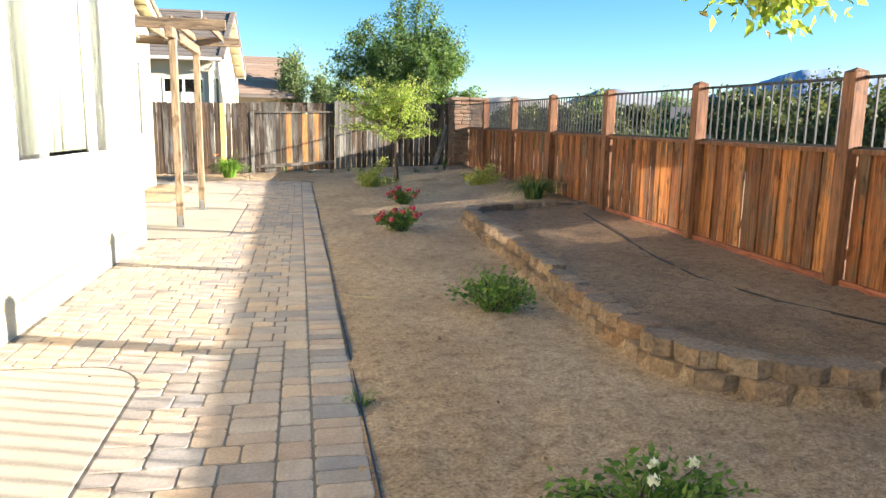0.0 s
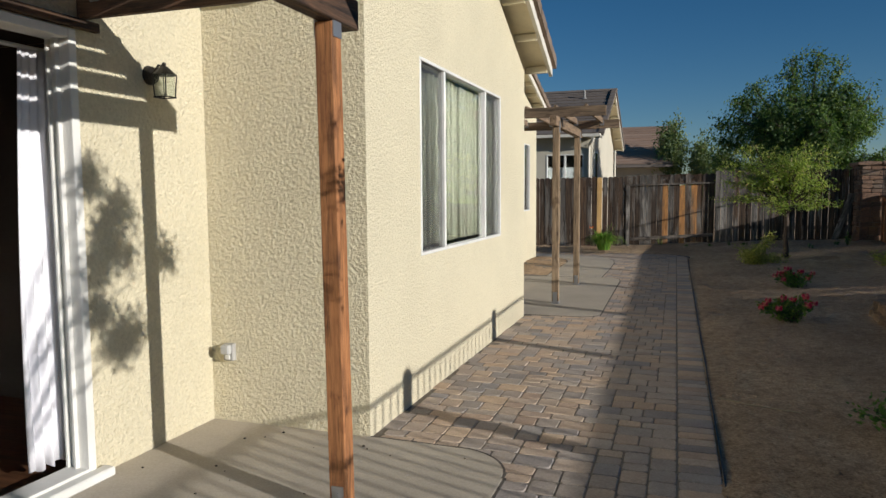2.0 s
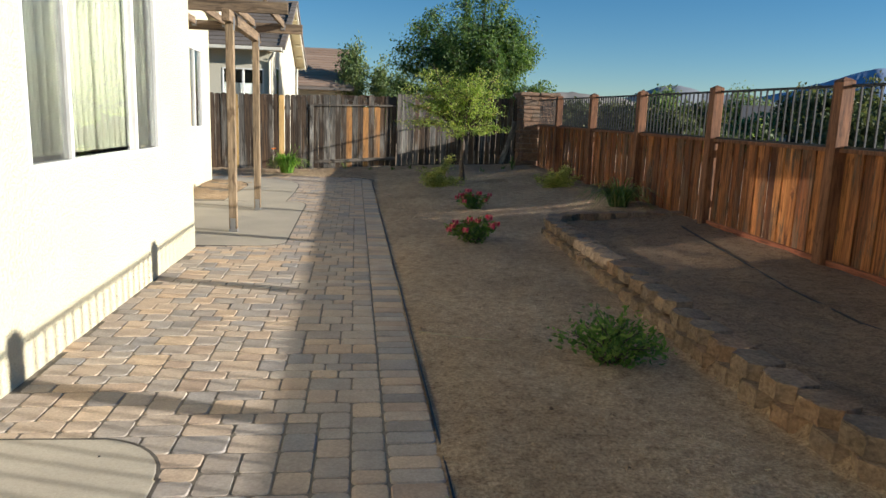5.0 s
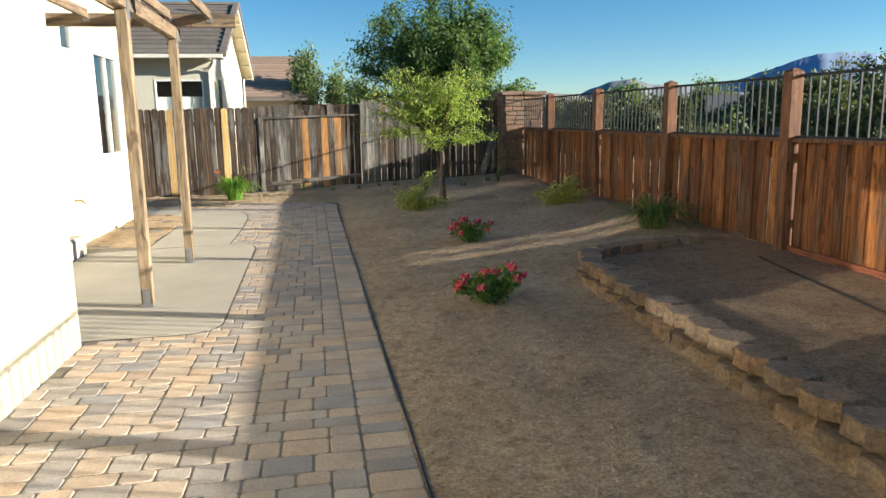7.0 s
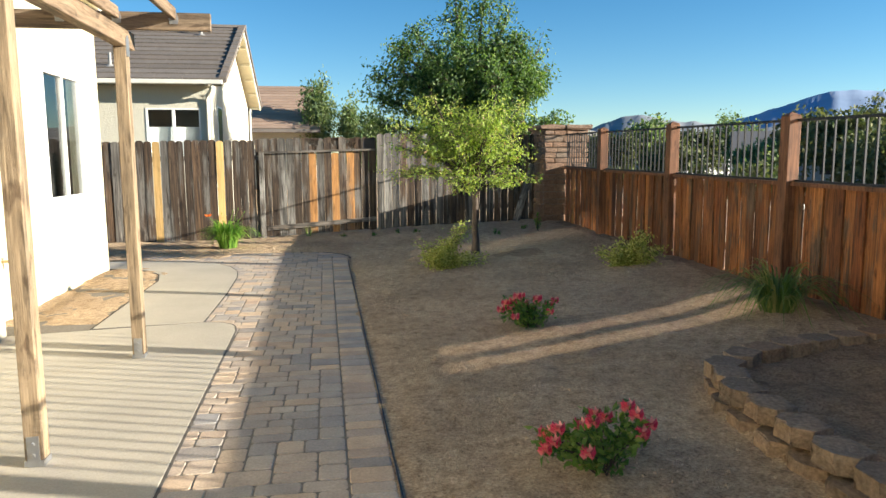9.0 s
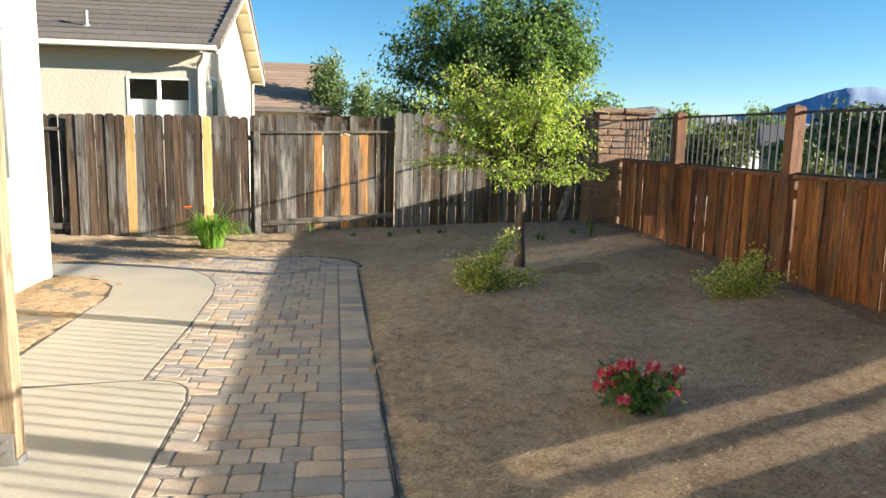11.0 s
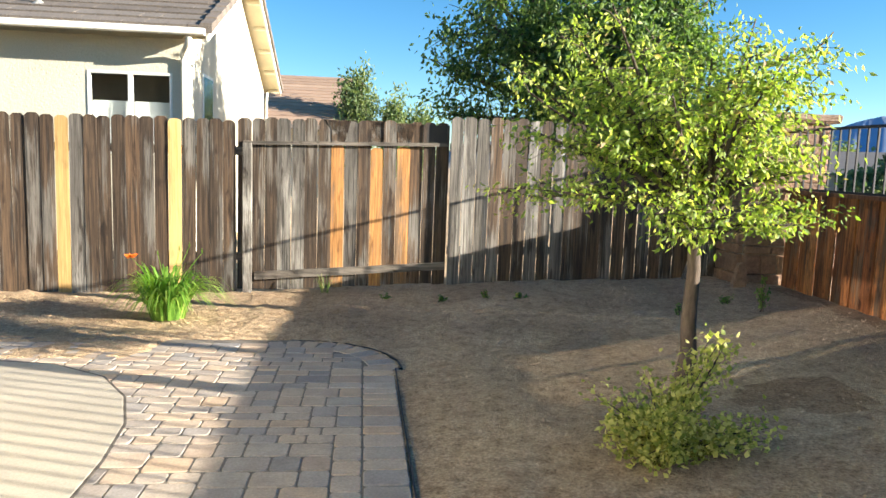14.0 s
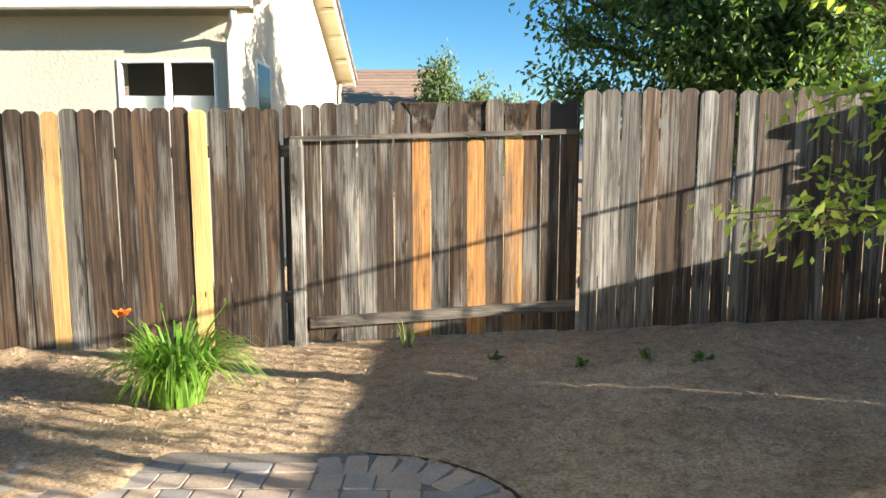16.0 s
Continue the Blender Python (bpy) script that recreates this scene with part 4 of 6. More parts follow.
def board_run(parent, x0, x1, y, top, mats, pitch=0.132, width=0.134, ear=0.03, lean=0.006, jitter=0.012, bottom=None):
    """Upright dog-eared boards side by side; mats(i, x) gives each one's wood."""
    n = round((x1 - x0) / pitch)
    cache = {}
    for i in range(n):
        x = x0 + (i + 0.5) * (x1 - x0) / n
        zb = (base_back(x) - 0.04 if bottom is None else bottom(x)) + random.uniform(-0.008, 0.008)
        h = top(x) - zb + random.uniform(-jitter, jitter)
        wv = random.choice((width - 0.004, width, width + 0.006))
        mt = mats(i, x)
        key = (wv, mt.name)
        if key not in cache:
            bm = bmesh.new()
            e = ear
            prism(bm, [(-wv / 2, 0), (wv / 2, 0), (wv / 2, 1 - e / 1.85), (wv / 2 - 0.012, 1 - e / 3.2), (wv / 2 - e - 0.004, 1), (-wv / 2 + e + 0.004, 1), (-wv / 2 + 0.012, 1 - e / 3.2), (-wv / 2, 1 - e / 1.85)],
                  -0.008, 0.008, lambda u, v, d: Vector((u, d, v)))
            me = bpy.data.meshes.new("board")
            bm.to_mesh(me)
            bm.free()
            me.materials.append(mt)
            cache[key] = me
        place("board", cache[key], parent, loc=(x, y + random.uniform(-0.005, 0.005), zb), rot=(random.uniform(-0.004, 0.004), random.uniform(-lean, lean), random.uniform(-0.05, 0.05)), size=(1, 1, h))


def rail_x(parent, name, x0, x1, y0, y1, z0a, z0b, h, mat, label=""):
    bm = bmesh.new()
    prism(bm, [(x0, z0a), (x1, z0b), (x1, z0b + h), (x0, z0a + h)], y0, y1, lambda u, v, w: Vector((u, w, v)))
    return part(name, bm, mat, parent, label)


bfence = tagged(empty("back_fence"), "weathered grey-brown dog-eared board fence with two new boards", "fence")


def left_mats(i, x):
    if i in (6, 14):
        return NEWWOOD
    if i in (1, 7):
        return GREYWOOD
    return OLDWOOD


board_run(bfence, -4.159, -1.4285, BY, lambda x: 1.885 + 0.02 * smooth(-4, -1.4, x), left_mats, pitch=0.1437, width=0.136)
rail_x(bfence, "back_rail", -4.0, -1.3, BY + 0.012, BY + 0.05, 0.35, 0.38, 0.09, OLDRAIL)
rail_x(bfence, "back_rail", -4.0, -1.3, BY + 0.012, BY + 0.05, 1.5, 1.53, 0.09, OLDRAIL)
# far run with its rails on the yard side
board_run(bfence, -8.5, -4.0, BY + 0.09, lambda x: 1.86, lambda i, x: OLDWOOD, pitch=0.1437)
rail_x(bfence, "rail", -8.5, -3.98, BY + 0.04, BY + 0.08, 1.61, 1.62, 0.05, OLDRAIL)
rail_x(bfence, "rail", -8.5, -3.98, BY + 0.04, BY + 0.08, 0.1, 0.1, 0.09, OLDRAIL)
# right run, silvered by the sun
board_run(bfence, 0.88, 4.1, BY - 0.03, lambda x: 2.03 - 0.01 * smooth(1, 4, x), lambda i, x: GREYWOOD if i in (0, 1, 2, 6, 8) else OLDWOOD, pitch=0.1437, width=0.136)
rail_x(bfence, "back_rail", 0.88, 4.1, BY - 0.02, BY + 0.02, 0.5, 0.55, 0.09, OLDRAIL)
rail_x(bfence, "back_rail", 0.88, 4.1, BY - 0.02, BY + 0.02, 1.65, 1.65, 0.09, OLDRAIL)
rail_x(bfence, "gate_post", -1.36, -1.27, BY - 0.045, BY + 0.045, base_back(-1.3) - 0.05, base_back(-1.3) - 0.05, 1.7, GREYWOOD, "weathered gate post")

gate = tagged(empty("gate"), "weathered wooden gate with grey and orange boards", "gate")
ORANGE_AT = (7, 10, 12)
board_run(gate, -1.43, 0.87, BY + 0.05, lambda x: 1.67 if round((x + 1.43) / 0.14375 - 0.5) in ORANGE_AT else 1.94 + 0.02 * smooth(-1.2, 0.8, x), lambda i, x: ORANGEWOOD if i in ORANGE_AT else (GREYWOOD if i in (3, 4, 8) else OLDWOOD), pitch=0.1437, width=0.138,
          bottom=lambda x: 0.06 + 0.09 * smooth(-1.2, 0.8, x))
for i in ORANGE_AT:
    xa = -1.43 + 0.14375 * i
    board_run(gate, xa, xa + 0.14375, BY + 0.05, lambda x: 1.945, lambda i, x: OLDWOOD, pitch=0.14375, width=0.138, ear=0.2, bottom=lambda x: 1.69)
rail_x(gate, "top_rail", -1.36, 0.86, BY - 0.002, BY + 0.036, 1.645, 1.7, 0.04, OLDRAIL)
rail_x(gate, "bottom_rail", -1.24, 0.86, BY - 0.002, BY + 0.036, 0.17, 0.32, 0.085, OLDRAIL)
TAR = plain("dark repair sheet", (0.035, 0.03, 0.027), 0.8)
bm = bmesh.new()
add_box(bm, 0.58, 0.85, BY + 0.036, BY + 0.04, 1.74, 1.93)
part("patch", bm, TAR, gate, "dark patch of roofing felt")

# ---------- stone pillar ----------
pillar = tagged(empty("stone_pillar", (4.53, 19.62, 0.22)), "ledge-stone pillar with a rough capstone at the fence corner", "pillar")
bm = bmesh.new()
add_box(bm, -0.42, 0.42, -0.34, 0.34, -0.1, 1.86)
part("core", bm, MORTAR, pillar)


def stone(parent, cx, cy, z0, z1, half_x, half_y, d):
    bm = bmesh.new()
    add_box(bm, cx - half_x, cx + half_x, cy - half_y, cy + half_y, z0, z1, 0.012)
    for v in bm.verts:
        v.co += Vector((random.uniform(-1, 1), random.uniform(-1, 1), random.uniform(-1, 1))) * d
    part("stone", bm, STONE, parent)


z = -0.02
while z < 1.84:
    h = min(random.choice((0.1, 0.14, 0.18, 0.22)), 1.86 - z)
    for face in range(3):
        u = -0.43
        while u < 0.43 - 0.05:
            w = min(random.uniform(0.16, 0.42), 0.43 - u)
            lift = random.uniform(0.0, 0.025)
            if face == 0:
                stone(pillar, u + w / 2, -0.34 - 0.02 - lift / 2, z + 0.006, z + h - 0.006, w / 2 - 0.006, 0.028 + lift / 2, 0.007)
            else:
                s = -1 if face == 1 else 1
                stone(pillar, s * (0.42 + 0.02 + lift / 2), u * 0.8 + w * 0.4, z + 0.006, z + h - 0.006, 0.028 + lift / 2, w * 0.4 - 0.006, 0.007)
            u += w
    z += h
for xa, xb, ya, yb in ((-0.53, -0.02, -0.45, 0.45), (-0.01, 0.53, -0.45, 0.45)):
    bm = bmesh.new()
    add_box(bm, xa, xb, ya, yb, 1.865, 1.96, 0.02)
    bmesh.ops.subdivide_edges(bm, edges=bm.edges, cuts=1)
    for v in bm.verts:
        v.co += Vector([random.uniform(-0.01, 0.01) for _ in range(3)])
    part("capstone", bm, STONE, pillar, "rough pale capstone")

bm = bmesh.new()
add_box(bm, -0.07, 0.07, -0.012, 0.012, 0, 1.28, 0.004)
pl = part("leaning_plank", bm, GREYWOOD, None, loc=(3.62, 19.6, 0.21))
pl.rotation_euler = (-0.09, 0.32, 0)
tagged(pl, "grey weathered plank leaning on the back fence", "plank")
bm = bmesh.new()
prism(bm, [(-0.09, 0), (0.09, 0), (0.075, 0.24), (0.03, 0.33), (-0.02, 0.31)], -0.03, 0.03, lambda u, v, w: Vector((u, w, v)))
tagged(part("flagstone", bm, STONE, None, loc=(3.98, 19.1, 0.24)), "loose flat stone propped against the pillar", "stone").rotation_euler = (-0.12, 0.1, 0.1)

# ---------- block edging of the planting bed ----------
bed_wall = tagged(empty("bed_wall"), "two-course tan split-face block wall round the planting bed", "retaining wall")


def walk_line(pts, step, start):
    """Places at even steps along a line: point and heading."""
    out, left = [], start
    for a, b in zip(pts, pts[1:]):
        a, b = Vector(a), Vector(b)
        d = (b - a).length
        while left <= d:
            out.append((a + (b - a) * left / d, (b - a).normalized()))
            left += step
        left -= d
    return out


def block_mesh(seed):
    """A split-face block: rough bevelled face towards -y, narrower behind."""
    rng = random.Random(seed)
    bm = bmesh.new()
    w, d, h = 0.143, 0.2, 0.1
    out = [(-w * 0.55, -0.1), (w * 0.55, -0.1), (w, -0.035), (w * 0.72, d - 0.1), (-w * 0.72, d - 0.1), (-w, -0.035)]
    prism(bm, out, 0.0, h, lambda u, v, q: Vector((u, v, q)))
    bmesh.ops.bevel(bm, geom=list(bm.edges), offset=0.004, segments=1, affect="EDGES")
    front = [e for e in bm.edges if all(v.co.y < -0.04 for v in e.verts)]
    bmesh.ops.subdivide_edges(bm, edges=front, cuts=1, use_grid_fill=True)
    for v in bm.verts:
        if v.co.y < -0.045:
            v.co += Vector((rng.uniform(-0.006, 0.006), rng.uniform(-0.014, 0.006), rng.uniform(-0.005, 0.005)))
    me = bpy.data.meshes.new("block")
    bm.to_mesh(me)
    bm.free()
    me.materials.append(BLOCK)
    return me


BLOCKS = [block_mesh(i) for i in range(7)]
for course, (z0, off, inset) in enumerate(((-0.005, 0.15, 0.0), (0.096, 0.0, 0.022))):
    for p, d in walk_line(BED_LINE, 0.298, off):
        if course == 0 and p.y > 10.2:
            continue
        inner = Vector((d.y, -d.x))
        # the wall's outer face looks away from the bed
        cx, cy = 3.4, 6.8
        if (Vector((cx, cy)) - p).dot(inner) < 0:
            inner = -inner
        ang = math.atan2(inner.y, inner.x) - math.pi / 2
        lift = 0.028 if p.y > 5.45 and course else 0.0
        place("block", BLOCKS[random.randrange(7)], bed_wall, loc=(p.x + inner.x * (0.1 + inset), p.y + inner.y * (0.1 + inset), z0 + lift + random.uniform(-0.003, 0.004)),
              rot=(random.uniform(-0.012, 0.012), random.uniform(-0.015, 0.015), ang + random.uniform(-0.07, 0.07)))

# drip tube on the bed
bm = bmesh.new()
pts = [(4.05, 9.6), (3.9, 8.6), (3.72, 7.6), (3.55, 6.5), (3.48, 5.5), (3.6, 4.6), (3.95, 4.0), (4.3, 3.6)]
tube(bm, [(x, y, ground_height(x, y) + 0.008) for x, y in pts], [0.009] * 8, 6)
tagged(part("drip_tube", bm, DRIP, None, smooth=True), "brown drip irrigation tube lying on the bed", "hose")

# ---------- neighbour's house ----------
nh = tagged(empty("neighbour_house"), "pale stucco neighbour house with grey-brown tile roof", "house")
NX, NY = -2.68, 22.9
bm = bmesh.new()
wall_with_holes(bm, "y", -13.0, NX, -0.1, 3.2, NY, NY + 0.16, [(-4.12, -2.92, 1.5, 2.7)])
part("wall", bm, STUCCO_PALE, nh, "pale stucco wall in light shade")
bm = bmesh.new()
add_box(bm, NX - 0.16, NX, NY + 0.162, 30.2, -0.1, 3.2)
prism(bm, [(NY + 0.162, 3.2), (30.2, 3.2), (26.6, 4.95)], NX - 0.16, NX, lambda u, v, w: Vector((w, u, v)))
part("gable_wall", bm, STUCCO_PALE, nh, "sunlit pale stucco gable wall")
gable_roof_x(nh, NX + 0.34, -13.0, 22.5, 30.6, 26.6, 3.28, 5.12, TILE, TRIM, WHITE_TRIM, 0.8, WHITE_TRIM)
fr = bmesh.new()
for a, b, c, d in ((-4.12, -2.92, 2.66, 2.7), (-4.12, -2.92, 1.5, 1.54), (-4.12, -4.08, 1.54, 2.66), (-2.96, -2.92, 1.54, 2.66), (-3.55, -3.49, 1.54, 2.66)):
    add_box(fr, a, b, NY - 0.012, NY + 0.06, c, d, 0.004)
nw = part("window", fr, WHITE_VINYL, nh, "white vinyl window frame")
for a, b in ((-4.08, -3.55), (-3.49, -2.96)):
    bm = bmesh.new()
    add_box(bm, a, b, NY + 0.03, NY + 0.036, 1.54, 2.66)
    g = part("pane", bm, GLASS, nw)
    g.visible_shadow = False
    bm = bmesh.new()
    add_box(bm, a, b, NY + 0.1, NY + 0.11, 1.5, 2.28)
    part("half_blind", bm, HALFBLIND, nw, "grey half-drawn blind")
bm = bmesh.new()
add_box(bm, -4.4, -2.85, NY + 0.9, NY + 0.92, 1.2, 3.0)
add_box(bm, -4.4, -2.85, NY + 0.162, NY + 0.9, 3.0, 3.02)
part("room_backing", bm, ROOM_SHADE, nw)
bm = bmesh.new()
tube(bm, [(NX + 0.12, 22.44, 3.17), (NX + 0.06, 22.56, 3.08), (NX - 0.06, 22.78, 2.98), (NX - 0.07, 22.86, 2.9), (NX - 0.07, 22.86, 0.1)], [0.04] * 5, 8)
part("downspout", bm, WHITE_TRIM, nh, "white downspout", smooth=True)
bm = bmesh.new()
tube(bm, [(NX + 0.05, 30.5, 3.2), (NX + 0.05, 30.3, 3.0), (NX + 0.05, 30.3, 0.1)], [0.04] * 3, 8)
part("downspout", bm, WHITE_TRIM, nh, "white downspout", smooth=True)
for vx, vs in ((-4.9, 0.18), (-6.0, 0.72), (-3.3, 0.8)):
    vy = 22.5 + 4.1 * vs
    vz = 3.28 + 1.84 * vs
    bm = bmesh.new()
    bmesh.ops.create_cone(bm, cap_ends=True, segments=12, radius1=0.035, radius2=0.035, depth=0.34, matrix=Matrix.Translation((vx, vy, vz + 0.17)))
    bmesh.ops.create_cone(bm, cap_ends=True, segments=12, radius1=0.12, radius2=0.05, depth=0.06, matrix=Matrix.Translation((vx, vy, vz + 0.05)))
    part("vent_pipe", bm, PIPE, nh, "grey vent pipe")
bm = bmesh.new()
add_box(bm, NX - 0.01, NX + 0.015, 23.72, 24.44, 1.5, 2.82, 0.004)
part("side_window", bm, WHITE_VINYL, nh)
bm = bmesh.new()
add_box(bm, NX + 0.012, NX + 0.018, 23.77, 24.39, 1.55, 2.77)
part("side_pane", bm, DARKGLASS, nh)

# brown-roofed house further off
fh = tagged(empty("far_house"), "low house with a wide plain brown tile roof", "house")
bm = bmesh.new()
add_box(bm, -14, -0.9, 41.8, 50, -0.1, 3.0)
part("wall", bm, STUCCO_PALE, fh)
bm = bmesh.new()
prism(bm, [(41.2, 2.95), (46, 5.4), (50.8, 2.95), (50.8, 2.8), (41.2, 2.8)], -14.5, -0.5, lambda u, v, w: Vector((w, u, v)))
rf = part("roof", bm, TILE_BROWN, fh)
roof_slope(rf, (-14.5, 41.2, 2.97), (-0.5, 41.2, 2.97), (0, 4.8, 2.45), TILE_BROWN, 0.36, 0.6)
bm = bmesh.new()
add_box(bm, -14.5, -0.5, 41.06, 41.2, 2.78, 2.96, 0.01)
part("fascia", bm, TILE, fh)


# ---------- plants ----------
def leaves_object(name, centres, normals, sizes, mat, parent=None, ratio=0.5, fold=0.25, label=""):
    """Many small folded leaves: four points each, two triangles, tips hanging along their direction."""
    c = np.asarray(centres, float)
    n = len(c)
    rng = np.random.default_rng(n + 5)
    d = np.asarray(normals, float)
    d /= np.linalg.norm(d, axis=1)[:, None] + 1e-9
    side = np.cross(d, rng.normal(size=(n, 3)))
    side /= np.linalg.norm(side, axis=1)[:, None] + 1e-9
    up = np.cross(side, d)
    s = np.asarray(sizes, float)[:, None]
    base, tip = c - d * s * 0.5, c + d * s * 0.5
    left = c - d * s * 0.08 + side * s * ratio * 0.5 + up * s * fold * 0.5
    right = c - d * s * 0.08 - side * s * ratio * 0.5 + up * s * fold * 0.5
    verts = np.stack([base, left, tip, right], 1).reshape(-1, 3)
    me = bpy.data.meshes.new(name)
    me.vertices.add(4 * n)
    me.vertices.foreach_set("co", verts.astype(np.float32).ravel())
    idx = np.arange(n)[:, None] * 4
    tri = np.concatenate([idx + np.array([[0, 1, 2]]), idx + np.array([[0, 2, 3]])], 1).ravel()
    me.loops.add(6 * n)
    me.loops.foreach_set("vertex_index", tri.astype(np.int32))
    me.polygons.add(2 * n)
    me.polygons.foreach_set("loop_start", np.arange(0, 6 * n, 3, dtype=np.int32))
    me.update(calc_edges=True)
    me.materials.append(mat)
    return place(name, me, parent, label)


def tree(name, base, trunk_top, centre, radii, trunk_r, limbs, twigs, per_twig, leaf, leaf_mat, seed, spread=0.2, trunk_sides=9, droop=0.5, lean=(0, 0), ends=(), sparse=0, flat=1.0):
    """A tapered trunk, limbs into an uneven crown, twigs from the limbs, leaves along the twigs. All in metres from base."""
    rng = np.random.default_rng(seed)
    thing = empty(name, base)
    wood_bm = bmesh.new()
    tp = [(0.012 * math.sin(i * 2.1) + lean[0] * i / 6, 0.012 * math.cos(i * 1.7) + lean[1] * i / 6, trunk_top * i / 6 - (0.05 if i == 0 else 0)) for i in range(7)]
    tube(wood_bm, tp, [trunk_r * (1.35 if i == 0 else 1.0 - 0.4 * i / 6) for i in range(7)], trunk_sides)
    tips, dirs = [], []
    cen, rad = np.array(centre, float), np.array(radii, float)
    goals = [np.array(e, float) for e in ends]
    while len(goals) < limbs + len(ends):
        v = rng.normal(size=3)
        v /= np.linalg.norm(v)
        goals.append(cen + v * rad * rng.uniform(0.45, 0.95))
    limb_bm = bmesh.new()
    for gi, g in enumerate(goals):
        s = np.array(tp[-1 - int(rng.integers(0, 2))], float)
        mid = s + (g - s) * 0.45 + np.array([0, 0, 0.15 * np.linalg.norm(g - s)]) * rng.uniform(0.2, 1)
        pts = [s, s + (mid - s) * 0.55, mid, mid + (g - mid) * 0.55, g]
        r0 = trunk_r * rng.uniform(0.3, 0.5)
        tube(limb_bm, pts, [r0, r0 * 0.8, r0 * 0.6, r0 * 0.4, r0 * 0.18], 5)
        for _ in range(6 if gi < sparse else twigs):
            k = rng.uniform(0.93 if gi < sparse else 0.35, 1.0)
            p = mid + (g - mid) * (k - 0.35) / 0.65
            q = p + rng.normal(size=3) * rad * spread * np.array([1, 1, flat])
            tube(limb_bm, [p, (p + q) / 2 + np.array([0, 0, 0.02]), q], [r0 * 0.18, r0 * 0.12, r0 * 0.06], 3)
            m = int(per_twig * rng.uniform(0.5, 1.5))
            f = rng.uniform(0.15, 1.1, size=(m, 1))
            pos = p + (q - p) * f + rng.normal(size=(m, 3)) * leaf * np.array([1.15, 1.15, 1.15 * flat])
            dd = (q - p) / (np.linalg.norm(q - p) + 1e-6) + rng.normal(size=(m, 3)) * 0.8
            dd[:, 2] -= droop
            tips.append(pos)
            dirs.append(dd)
    part("trunk", wood_bm, BARK, thing, smooth=True)
    part("branchwork", limb_bm, BARK, thing, smooth=True)
    pos, dd = np.concatenate(tips), np.concatenate(dirs)
    sz = leaf * np.random.default_rng(seed + 1).uniform(0.65, 1.25, size=len(pos))
    leaves_object("crown", pos, dd, sz, leaf_mat, thing, 0.48)
    return thing


GT = ground_height(2.16, 16.42)
tagged(tree("young_tree", (2.16, 16.42, GT), 1.12, (-0.12, 0, 1.72), (1.0, 0.9, 0.72), 0.06, 26, 17, 21, 0.048, LEAF_LIME, 11, 0.17, flat=0.6, droop=0.9,
            ends=((-1.22, 0.1, 2.0), (-1.0, -0.1, 1.25), (-0.2, -0.35, 1.05), (0.9, 0.0, 1.12), (0.75, 0.1, 2.0), (0.35, 0.1, 2.42), (-0.7, -0.1, 2.42), (-0.9, 0.1, 2.3), (0.7, -0.2, 2.3), (-0.5, -0.5, 1.15), (0.45, -0.4, 1.1), (-1.16, -0.1, 1.62), (-1.22, -0.2, 1.85), (-1.1, 0.2, 1.2))),
       "young ornamental tree with lime green leaves on bare dirt", "tree")
tagged(tree("shade_tree", (3.3, 22.4, -0.05), 2.0, (0.0, 0, 3.45), (2.1, 1.8, 1.75), 0.14, 50, 26, 46, 0.09, LEAF_DARK, 23, 0.1, droop=0.9,
            ends=((-2.3, 0, 3.0), (-2.2, 0.2, 3.5), (2.2, 0, 2.5), (0.3, 0, 5.4), (-0.4, 0, 5.2), (1.8, 0.2, 3.6), (-2.1, 0.1, 2.3), (2.2, 0, 1.9), (0.9, 0, 5.0), (-1.6, 0, 4.1))),
       "tall dark green shade tree behind the back fence", "tree")
for (px_, py_, h_, r_, sd) in ((-0.62, 42.0, 6.4, 0.85, 31), (0.95, 42.0, 5.35, 0.6, 37), (1.9, 40.5, 4.2, 0.7, 38)):
    tagged(tree("slender_tree", (px_, py_, 0), h_ * 0.5, (0, 0, h_ * 0.55), (r_, r_, h_ * 0.42), 0.07, 34, 10, 12, 0.2, LEAF_GREY, sd, 0.14, droop=-0.4), "slender grey-green tree in front of the brown roof", "tree", "slender trees")
tagged(tree("patio_tree", (2.65, 0.75, 0.0), 1.8, (-0.5, 0.6, 2.75), (0.35, 0.35, 0.35), 0.035, 0, 6, 75, 0.045, LEAF_LIME, 41, 0.17, sparse=9,
            ends=((-1.8, 1.66, 2.14), (-1.28, 1.13, 1.81), (-0.97, 0.94, 2.57), (-0.97, 0.84, 2.8), (-0.97, 1.05, 2.67), (-0.97, 1.04, 2.38), (-0.97, 0.86, 2.36), (-1.28, 0.98, 2.02), (-1.28, 1.2, 1.86))),
       "young leafy tree beside the patio", "tree")


